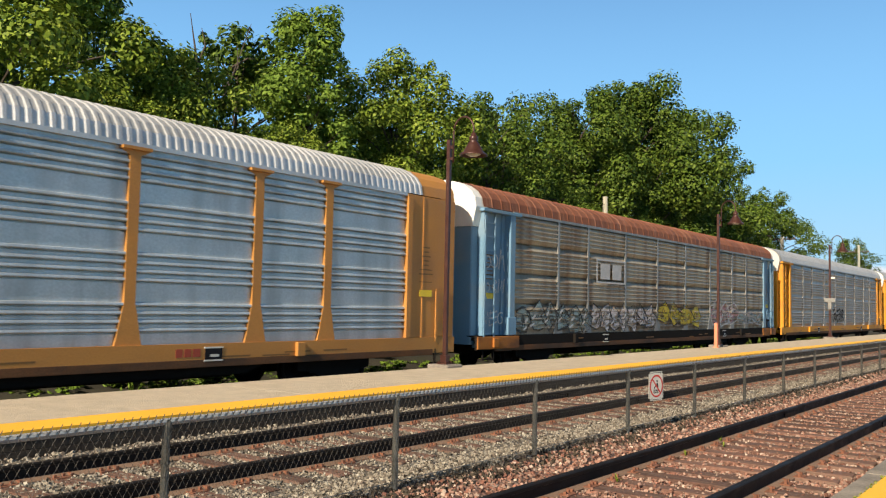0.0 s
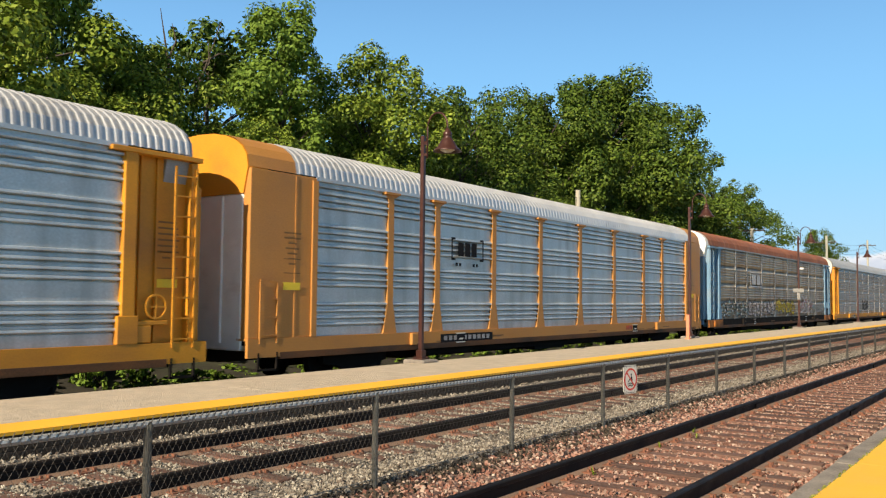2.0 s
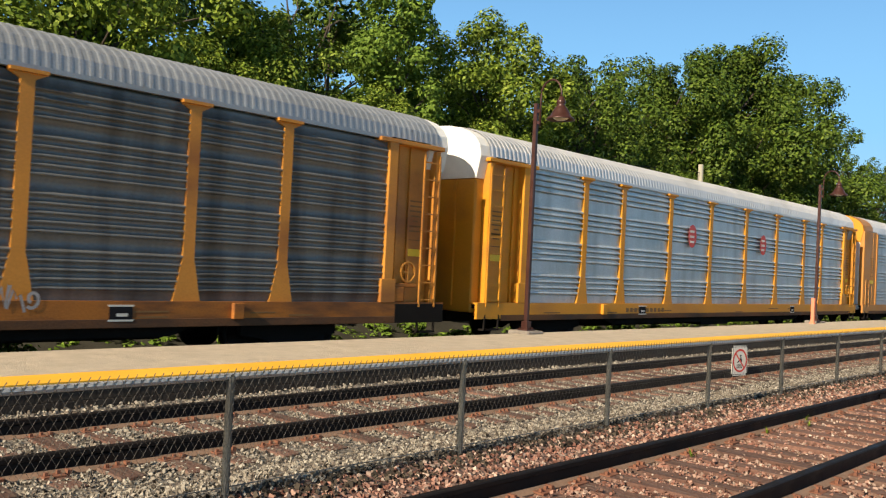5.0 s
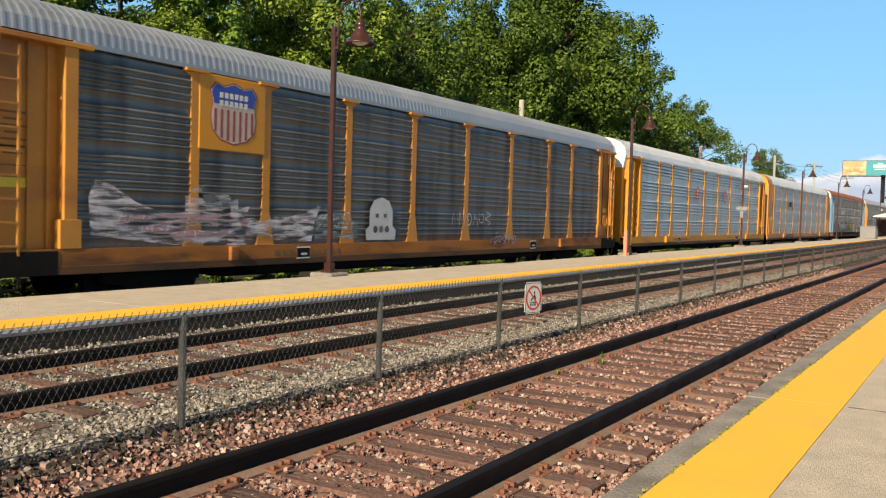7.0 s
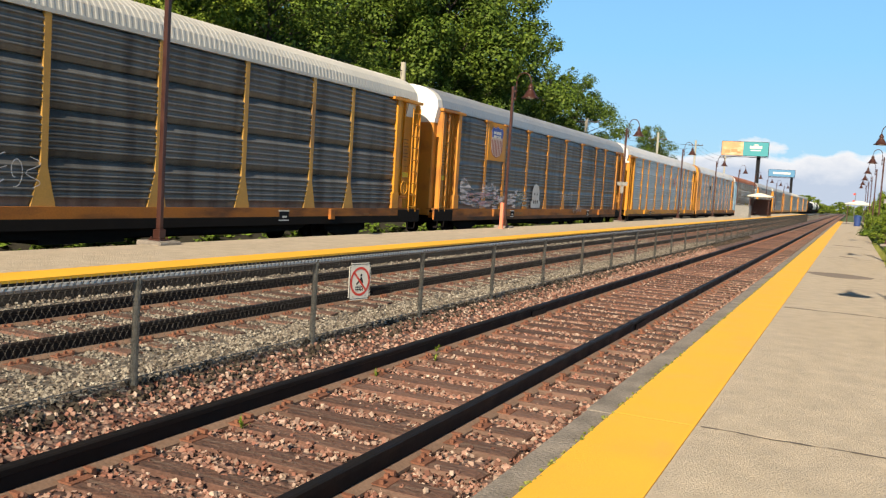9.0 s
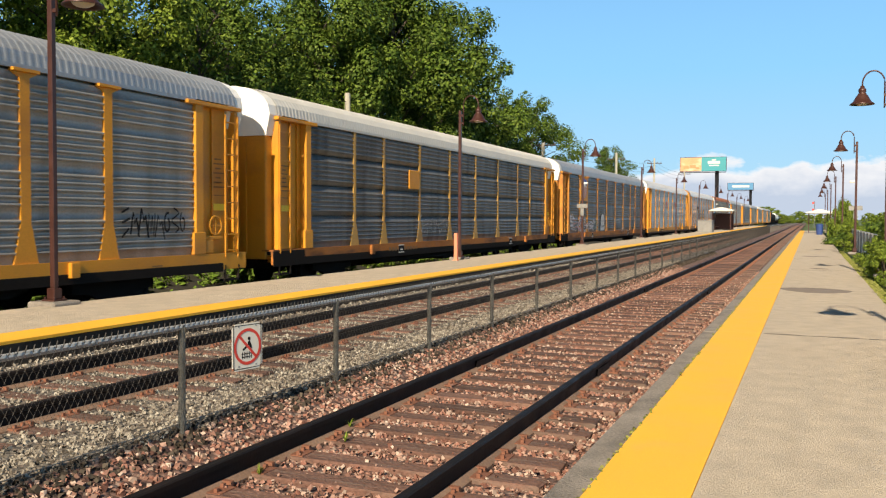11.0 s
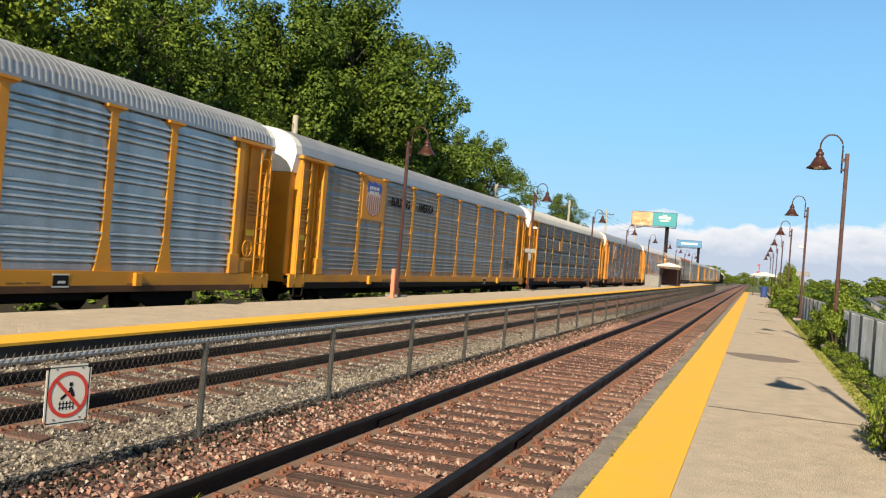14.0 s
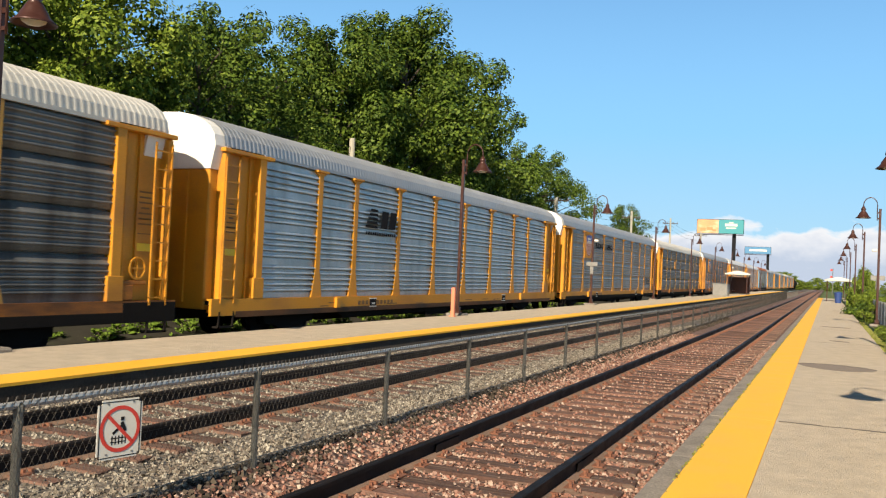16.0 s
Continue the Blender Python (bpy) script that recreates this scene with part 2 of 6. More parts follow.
RED = mat("sign_red", (0.55, 0.05, 0.035), 0.5, 0, 0.08, 6, 50, 0)
BLACK = mat("black_paint", (0.016, 0.016, 0.018), 0.85, 0, 0.2, 6, 50, 0, spec=0.08)
# grime of the underframe; also colours strips that paint shade on the sills
DARK = mat("underframe_grime_and_shade", (0.016, 0.013, 0.011), 0.95, 0, 0.3, 3, 40, 0.2, spec=0.1)
BLUE = mat("logo_blue", (0.035, 0.07, 0.32), 0.5, 0, 0.1, 3, 40, 0)
BARK = mat("bark", (0.07, 0.054, 0.04), 0.95, 0, 0.3, 4, 30, 0.7)
WOODPOLE = mat("weathered_pole", (0.40, 0.37, 0.29), 0.9, 0, 0.2, 3, 40, 0.3)
LEAF = island_mat("leaves", [(0.04, 0.07, 0.009), (0.115, 0.17, 0.018), (0.215, 0.28, 0.032), (0.065, 0.105, 0.012), (0.285, 0.345, 0.055)], 0.55, 0.08)
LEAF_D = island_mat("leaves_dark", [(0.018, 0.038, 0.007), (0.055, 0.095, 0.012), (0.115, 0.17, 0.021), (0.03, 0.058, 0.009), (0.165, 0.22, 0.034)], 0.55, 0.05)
LEAF_Y = island_mat("leaves_light", [(0.065, 0.115, 0.016), (0.125, 0.20, 0.026), (0.18, 0.265, 0.04), (0.09, 0.15, 0.02)], 0.6, 0.15)
GRASS = mat("grass", (0.075, 0.115, 0.028), 0.95, 0, 0.45, 0.4, 12, 0.6, (0.16, 0.14, 0.07), 0.6, (0.2, 0.2, 0.2), 0.5)
DEBRIS = island_mat("dark_debris", [(0.02, 0.016, 0.012), (0.06, 0.048, 0.036), (0.10, 0.08, 0.06), (0.035, 0.028, 0.02)])
# stone colours taken near black to stand for the shade under the train
BED_DARK = stones_mat("shade_dark_ballast", [(0.02, 0.017, 0.014), (0.05, 0.042, 0.035), (0.07, 0.06, 0.05), (0.035, 0.03, 0.025)])
MOSS_EDGE = island_mat("yellow_green_moss", [(0.10, 0.125, 0.025), (0.19, 0.205, 0.045), (0.27, 0.26, 0.075), (0.14, 0.15, 0.04)])
# soil colour darkened to stand for shade under brush and train
LITTER_SHADE = mat("shade_dark_litter_soil", (0.03, 0.027, 0.018), 0.95, 0, 0.5, 2, 20, 0.8, (0.045, 0.06, 0.018), 0.6, (0.8, 0.8, 0.8), 0.55)
ASPHALT = mat("asphalt", (0.13, 0.125, 0.115), 0.9, 0, 0.15, 0.5, 40, 0.2)


# ---- building helpers ----
def mesh_of(bm, material, name, smooth=False):
    me = bpy.data.meshes.new(name)
    bmesh.ops.recalc_face_normals(bm, faces=bm.faces)
    bm.to_mesh(me)
    bm.free()
    me.materials.append(material)
    if smooth:
        for p in me.polygons:
            p.use_smooth = True
    return me


def part(name, bm, material, parent, label="", smooth=False, loc=None):
    """Links a bmesh as one mesh object under a thing."""
    ob = new(name, mesh_of(bm, material, name, smooth))
    ob.parent = parent
    if loc:
        ob.location = loc
    if label:
        ob["label"] = label
    return ob


def thing(name, label, category, group="", kind="", loc=(0, 0, 0), rz=0.0):
    ob = new(name)
    ob.empty_display_size = 0.2
    ob.matrix_basis = pose(*loc, 0, 0, rz)
    return tagged(ob, label, category, group, kind)


def box(bm, x0, x1, y0, y1, z0, z1, bev=0.0):
    vs = [bm.verts.new((x, y, z)) for x in (x0, x1) for y in (y0, y1) for z in (z0, z1)]
    fs = [bm.faces.new([vs[i] for i in q]) for q in ((0, 1, 3, 2), (4, 6, 7, 5), (0, 4, 5, 1), (2, 3, 7, 6), (0, 2, 6, 4), (1, 5, 7, 3))]
    if bev:
        es = list({e for f in fs for e in f.edges})
        bmesh.ops.bevel(bm, geom=es, offset=bev, segments=1, affect="EDGES")
    return bm


def tube(bm, pts, r, n=8, caps=True):
    """A tube along points; r may be a list."""
    pts = [Vector(p) for p in pts]
    rings = []
    for i, p in enumerate(pts):
        d = (pts[min(i + 1, len(pts) - 1)] - pts[max(i - 1, 0)]).normalized()
        a = d.orthogonal().normalized() if abs(d.z) > 0.99 else d.cross(Vector((0, 0, 1))).normalized()
        b = d.cross(a)
        rad = r[i] if isinstance(r, (list, tuple)) else r
        rings.append([bm.verts.new(p + (a * math.cos(6.28318 * k / n) + b * math.sin(6.28318 * k / n)) * rad) for k in range(n)])
    for s, t in zip(rings, rings[1:]):
        for k in range(n):
            bm.faces.new((s[k], s[(k + 1) % n], t[(k + 1) % n], t[k]))
    if caps:
        bm.faces.new(rings[0][::-1])
        bm.faces.new(rings[-1])
    return bm


def lathe(bm, profile, n=16, at=(0, 0, 0)):
    """Turns (radius, z) rows about a vertical axis."""
    rings = [[bm.verts.new((at[0] + r * math.cos(6.28318 * k / n), at[1] + r * math.sin(6.28318 * k / n), at[2] + z)) for k in range(n)] for r, z in profile]
    for s, t in zip(rings, rings[1:]):
        for k in range(n):
            bm.faces.new((s[k], s[(k + 1) % n], t[(k + 1) % n], t[k]))
    return bm


def prism(bm, outline, axis, lo, hi):
    """An outline in the two other axes, drawn out along one axis from lo to hi."""
    def at(u, v, w):
        return (w, u, v) if axis == "x" else (u, w, v) if axis == "y" else (u, v, w)
    a = [bm.verts.new(at(u, v, lo)) for u, v in outline]
    b = [bm.verts.new(at(u, v, hi)) for u, v in outline]
    bm.faces.new(a)
    bm.faces.new(b[::-1])
    n = len(a)
    for i in range(n):
        bm.faces.new((a[i], b[i], b[(i + 1) % n], a[(i + 1) % n]))
    return bm


def ribbon(bm, pts, w, x):
    """A flat painted stroke in the plane x, through (y, z) points."""
    pts = [Vector((0, p[0], p[1])) for p in pts]
    left, right = [], []
    for i, p in enumerate(pts):
        d = (pts[min(i + 1, len(pts) - 1)] - pts[max(i - 1, 0)]).normalized()
        nrm = Vector((0, -d.z, d.y)) * (w / 2)
        left.append(bm.verts.new((x, p.y + nrm.y, p.z + nrm.z)))
        right.append(bm.verts.new((x, p.y - nrm.y, p.z - nrm.z)))
    for i in range(len(pts) - 1):
        bm.faces.new((left[i], left[i + 1], right[i + 1], right[i]))
    return bm


def B():
    return bmesh.new()


# ---- ground and tracks ----
RAIL_A, RAIL_B = 0.0, -1.505        # near track, rail centres
T2_A, T2_B = -4.15, -5.655          # second track behind the fence
T3 = -12.15                         # centre of the freight track
T3_Z = -0.25                        # top of its rails
PLAT_Z, FAR_Z = -0.04, 0.22


def bed_height(x):
    return float(np.interp(x, [-6.6, -5.9, -3.4, -2.75, -2.3, -2.05, -1.75, -1.3, 0.3, 0.9], [-0.02, -0.165, -0.168, -0.04, 0.01, -0.10, -0.18, -0.203, -0.203, -0.22]))


def make_ground():
    bm = B()
    xs = [-3000, -400, -60, -26, -18, -15, -14.2, -9.3, -8, 4.0, 4.2, 5.2, 9, 30, 300, 3000]
    zs = [-3, -2, 0.6, 0.9, 0.5, -0.35, -0.6, -0.6, -0.6, -0.6, -0.1, -0.15, -0.6, -0.8, -1, -3]
    ys = [-400, -60, -30, 0, 30, 60, 100, 160, 260, 400, 800, 4500]
    rows = [[bm.verts.new((x, y, z)) for x, z in zip(xs, zs)] for y in ys]
    for a, b in zip(rows, rows[1:]):
        for i in range(len(xs) - 1):
            bm.faces.new((a[i], a[i + 1], b[i + 1], b[i]))
    ob = new("ground", mesh_of(bm, GRASS, "ground"))
    tagged(ob, "wide grassy ground with weeds beside the tracks", "ground", kind="structure")
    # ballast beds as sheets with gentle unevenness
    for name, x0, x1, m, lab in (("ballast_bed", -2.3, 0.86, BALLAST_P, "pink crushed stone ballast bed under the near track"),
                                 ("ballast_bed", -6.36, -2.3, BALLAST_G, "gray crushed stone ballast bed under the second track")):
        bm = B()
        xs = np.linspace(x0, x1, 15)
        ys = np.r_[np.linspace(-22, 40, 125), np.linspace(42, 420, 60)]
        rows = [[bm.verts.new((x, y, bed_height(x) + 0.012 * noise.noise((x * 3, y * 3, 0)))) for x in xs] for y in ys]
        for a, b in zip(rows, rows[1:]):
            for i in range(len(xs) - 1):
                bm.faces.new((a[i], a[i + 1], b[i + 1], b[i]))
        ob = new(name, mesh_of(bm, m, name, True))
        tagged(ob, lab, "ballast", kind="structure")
    # added sheet over the grass, its dark colour painting the shade seen below the cars
    bm = B()
    rows = [[bm.verts.new((x, y, z)) for x, z in ((-20.5, 0.68), (-18, 0.54), (-15, -0.31), (-14.34, -0.50))] for y in (-60, 0, 60, 140, 300)]
    for a, b in zip(rows, rows[1:]):
        for i in range(3):
            bm.faces.new((a[i], a[i + 1], b[i + 1], b[i]))
    tagged(new("undergrowth_soil", mesh_of(bm, LITTER_SHADE, "undergrowth_soil")), "soil and leaf litter under the trees, coloured dark for shade", "soil", kind="structure")
    # bed whose dark colour carries the shade beneath the cars
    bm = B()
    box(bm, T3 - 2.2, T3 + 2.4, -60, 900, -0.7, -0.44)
    tagged(new("freight_track_bed", mesh_of(bm, BED_DARK, "freight_track_bed")), "ballast under the freight track, coloured near black for the train's shade", "ballast", kind="structure")


def scatter(name, label, material, x0, x1, y0, y1, count, size, seed, keep_off, height=None):
    """Loose stones as small irregular blocks."""
    rng = np.random.default_rng(seed)
    base = np.array([[-1, -1, -1], [1, -1, -1], [1, 1, -1], [-1, 1, -1], [-1, -1, 1], [1, -1, 1], [1, 1, 1], [-1, 1, 1]], float)
    quad = np.array([[4, 5, 6, 7], [0, 1, 5, 4], [1, 2, 6, 5], [2, 3, 7, 6], [3, 0, 4, 7]])
    x = rng.uniform(x0, x1, count)
    # denser towards the start of the stretch, where the camera passes
    y = y0 + (y1 - y0) * rng.uniform(0, 1, count) ** 1.35
    ok = np.ones(count, bool)
    for a, b in keep_off:
        ok &= ~((x > a) & (x < b))
    x, y = x[ok], y[ok]
    n = len(x)
    s = size * rng.uniform(0.55, 1.35, n)[:, None, None]
    pts = base[None] * rng.uniform(0.5, 1.0, (n, 8, 3)) * rng.uniform(0.6, 1.15, (n, 1, 3)) * s * 0.5
    q = rng.normal(size=(n, 4))
    q /= np.linalg.norm(q, axis=1)[:, None]
    w, i, j, k = q.T
    rot = np.stack([np.stack([1 - 2 * (j * j + k * k), 2 * (i * j - k * w), 2 * (i * k + j * w)], -1),
                    np.stack([2 * (i * j + k * w), 1 - 2 * (i * i + k * k), 2 * (j * k - i * w)], -1),
                    np.stack([2 * (i * k - j * w), 2 * (j * k + i * w), 1 - 2 * (i * i + j * j)], -1)], 1)
    pts = np.einsum("nab,nvb->nva", rot, pts)
    z = np.array([(height or bed_height)(v) for v in x]) + rng.uniform(-0.012, 0.014, n)
    pts += np.stack([x, y, z], -1)[:, None]
    faces = (quad[None] + (np.arange(n) * 8)[:, None, None]).reshape(-1, 4)
    me = bpy.data.meshes.new(name)
    me.from_pydata(pts.reshape(-1, 3).tolist(), [], faces.tolist())
    me.materials.append(material)
    return tagged(new(name, me), label, "stones", kind="stuff")


RAIL_PROFILE = [(-0.076, -0.19), (0.076, -0.19), (0.076, -0.178), (0.013, -0.152), (0.011, -0.055), (0.039, -0.042), (0.040, -0.009), (0.028, 0.0),
                (-0.028, 0.0), (-0.040, -0.009), (-0.039, -0.042), (-0.011, -0.055), (-0.013, -0.152), (-0.076, -0.178)]


def make_track(name, label, xa, xb, zt, y0, y1, split, seed):
    tr = thing(name, label, "railway track", kind="structure")
    rng = random.Random(seed)
    for x in (xa, xb):
        bm = B()
        prism(bm, [(x + u, zt + v) for u, v in RAIL_PROFILE[2:]], "y", y0, y1)
        rail = part("rail", bm, STEEL_RAIL, tr, "dark worn steel rail")
        bm = B()
        prism(bm, [(x + u, zt + v) for u, v in ((-0.082, -0.195), (0.082, -0.195), (0.082, -0.172), (0.024, -0.140), (-0.024, -0.140), (-0.082, -0.172))], "y", y0, y1)
        part("rail_foot", bm, RAIL_FOOT, rail, "rusty rail foot")
        bm = B()
        y = y0 + 3.1
        while y < min(y1, 70):
            for sgn in (-1, 1):
                box(bm, x + sgn * 0.014, x + sgn * 0.034, y, y + 0.62, zt - 0.15, zt - 0.06)
            y += 11.9
        part("joint_bar", bm, STEEL_RAIL, rail)
    mid, y, k = (xa + xb) / 2, y0 + 0.2, 0
    mesh_list = []
    for v in range(5):
        bm = B()
        box(bm, -1.3, 1.3, -0.115, 0.115, -0.16, 0, 0.012)
        for vert in bm.verts:
            vert.co.z += rng.uniform(-0.008, 0.004)
            vert.co.x += rng.uniform(-0.02, 0.02)
        mesh_list.append(mesh_of(bm, SLEEPER, "sleeper"))
    rest, plates = B(), B()
    while y < y1:
        if y < split:
            ob = new("sleeper", mesh_list[k % 5])
            ob.parent = tr
            ob.matrix_basis = pose(mid + rng.uniform(-0.05, 0.05), y, zt - 0.165 + rng.uniform(-0.01, 0.01), 0, 0, rng.uniform(-1, 1))
        elif y < 260:
            box(rest, mid - 1.3, mid + 1.3, y - 0.115, y + 0.115, zt - 0.26, zt - 0.165)
        if y < 60:
            for x in (xa, xb):
                box(plates, x - 0.17, x + 0.17, y - 0.09, y + 0.09, zt - 0.175, zt - 0.158)
                for sx, sy in ((-0.09, -0.05), (0.09, 0.05), (-0.12, 0.06), (0.12, -0.06)):
                    box(plates, x + sx - 0.014, x + sx + 0.014, y + sy - 0.014, y + sy + 0.014, zt - 0.16, zt - 0.13)
                # rail anchors
                box(plates, x - 0.10, x + 0.10, y + 0.125, y + 0.16, zt - 0.19, zt - 0.14)
        y += 0.515 + rng.uniform(-0.02, 0.02)
        k += 1
    part("tie_plate", plates, PLATE, tr, "rust-red tie plates, spikes and rail anchors")["kind"] = "stuff"
    part("sleeper_row", rest, SLEEPER, tr, "row of far timber sleepers")["kind"] = "stuff"


def make_platforms():
    near = thing("platform_near", "low concrete platform with a yellow edge strip and gray curb", "platform", kind="structure")
    ys = [-40, -2.2, 6.95, 16.1, 25.2, 34.4, 43.5, 52.6, 61.8, 71, 80, 90, 100, 112, 124, 136]
    for i, (a, b) in enumerate(zip(ys, ys[1:])):
        bm = B()
        box(bm, 1.625, 3.78, a + 0.006, b - 0.006, -0.6, PLAT_Z)
        part("slab", bm, CONCRETE, near)
        bm = B()
        box(bm, 0.985, 1.621, a + 0.003, b - 0.003, -0.6, PLAT_Z + 0.004)
        part("yellow_strip", bm, YELLOW_STRIP, near, "bright yellow painted warning strip")
        rng = random.Random(i)
        bm = B()
        y = a
        while y < b - 0.1:
            l = min(3.05, b - y)
            box(bm, 0.77 + rng.uniform(-0.008, 0.008), 0.981, y + 0.003, y + l - 0.003, -0.6, PLAT_Z - 0.012 + rng.uniform(-0.006, 0.004))
            y += l
        part("curb", bm, CURB, near, "worn gray concrete curb")
    bm = B()
    box(bm, 1.0, 3.77, -40, 136, -0.59, PLAT_Z - 0.02)
    part("joint", bm, CRACK, near, "dark filled joints between slabs")
    far = thing("platform_far", "long concrete island platform with a yellow edge strip", "platform", kind="structure")
    ys = [-60] + [-12 + 9.15 * i for i in range(24)]
    for i, (a, b) in enumerate(zip(ys, ys[1:])):
        bm = B()
        box(bm, -9.35, -7.07, a + 0.006, b - 0.006, -0.6, FAR_Z)
        part("slab", bm, CONCRETE, far)
        bm = B()
        box(bm, -7.066, -6.42, a + 0.002, b - 0.002, FAR_Z - 0.035, FAR_Z + 0.004)
        part("yellow_strip", bm, YELLOW_STRIP, far, "yellow painted warning strip")
        for z in (-0.4, -0.19, 0.0):
            bm = B()
            box(bm, -6.52, -6.44, a + 0.01, b - 0.01, z + 0.008, z + 0.2 if z < 0 else FAR_Z - 0.038, 0.008)
            part("wall_board", bm, WALL_DARK, far, "dark timber board of the platform face")
    bm = B()
    box(bm, -9.34, -6.53, -60, 198, -0.62, FAR_Z - 0.02)
    part("core", bm, CRACK, far)


def make_wear():
    """Cracks, patches and grass at the platform's edges."""
    rng = random.Random(12)
    for y in (-2.2, 6.95, 16.1, 25.2, 34.4, 43.5, 52.6):
        c = B()
        pts = [(1.66 + 2.1 * i / 16, y + rng.uniform(-0.025, 0.025) - 0.04 * i / 16) for i in range(17)]
        for (xa, ya), (xb, yb) in zip(pts, pts[1:]):
            w = rng.uniform(0.006, 0.02) if y < 0 else rng.uniform(0.015, 0.045)
            f = [c.verts.new(v) for v in ((xa, ya - w, PLAT_Z + 0.004), (xb, yb - w, PLAT_Z + 0.004), (xb, yb + w, PLAT_Z + 0.004), (xa, ya + w, PLAT_Z + 0.004))]
            c.faces.new(f)
        tagged(new("crack", mesh_of(c, CRACK, "crack")), "dark filled crack across the platform", "crack", kind="structure")
    for x0, x1, y, dep, seed in ((1.62, 3.25, 16.3, 1.5, 1), (2.3, 2.9, 26.4, 0.4, 2), (1.9, 3.2, 37.2, 0.5, 3)):
        c = B()
        rg = random.Random(seed)
        n = 18
        top = [(x0 + (x1 - x0) * i / n, y - 0.3 * i / n + dep * math.sin(math.pi * i / n) ** 0.6 * 0.35 + rg.uniform(-0.02, 0.02)) for i in range(n + 1)]
        bot = [(x0 + (x1 - x0) * i / n, y - 0.3 * i / n - dep * math.sin(math.pi * i / n) ** 0.6 * 0.65 + rg.uniform(-0.02, 0.02)) for i in range(n, -1, -1)]
        prism(c, top + bot[1:-1], "z", PLAT_Z - 0.01, PLAT_Z + 0.005)
        tagged(new("patch", mesh_of(c, PATCH, "patch")), "thin gray repair patch on the platform concrete", "patch", kind="structure")
        c = B()
        for (xa, ya), (xb, yb) in zip(top, top[1:]):
            w = rg.uniform(0.02, 0.06)
            c.faces.new([c.verts.new(v) for v in ((xa, ya - w, PLAT_Z + 0.009), (xb, yb - w, PLAT_Z + 0.009), (xb, yb + w, PLAT_Z + 0.009), (xa, ya + w, PLAT_Z + 0.009))])
        tagged(new("crack", mesh_of(c, CRACK, "crack")), "dark crack along the edge of a repair patch", "crack", kind="structure")


make_ground()
make_wear()
scatter("ballast_stones", "loose pink and brown crushed stones between the rails", STONE_P, -2.25, 0.76, -11.5, 26, 66000, 0.037, 3, [(-0.08, 0.08), (-1.585, -1.425)])
scatter("ballast_stones", "loose gray crushed stones around the second track", STONE_G, -6.4, -2.25, -10, 30, 56000, 0.034, 4, [(-4.23, -4.07), (-5.735, -5.575)])
scatter("stray_stones", "scattered small stones lying on the sleepers", STONE_P, -1.4, 0.72, -11.5, 22, 2600, 0.028, 14, [(-0.1, 0.1), (-1.6, -1.4)], lambda v: -0.158)
scatter("edge_debris", "dark crumbled debris along the foot of the fence", DEBRIS, -2.33, -2.08, -11.5, 40, 5200, 0.045, 8, [])
scatter("edge_moss", "moss and grit in the seam beside the yellow strip", MOSS_EDGE, 0.96, 1.0, -11.5, 45, 700, 0.024, 9, [], lambda v: PLAT_Z)
scatter("edge_moss", "moss and grass along the platform's back edge", MOSS_EDGE, 3.74, 3.98, -2, 45, 6000, 0.045, 10, [], lambda v: PLAT_Z - 0.01)
make_track("track_near", "railway track with dark rails and reddish timber sleepers", RAIL_A, RAIL_B, 0.0, -24, 420, 118, 1)
make_track("track_second", "second railway track with dark rails behind the fence", T2_A, T2_B, 0.02, -24, 420, 60, 2)
make_track("track_freight", "freight railway track beneath the moving train", T3 + 0.7525, T3 - 0.7525, T3_Z, -60, 700, -40, 5)
make_platforms()


# ---- fence between the tracks ----
FENCE_X, POST_STEP, FENCE_TOP, FENCE_BOT = -2.27, 2.43, 0.83, 0.02


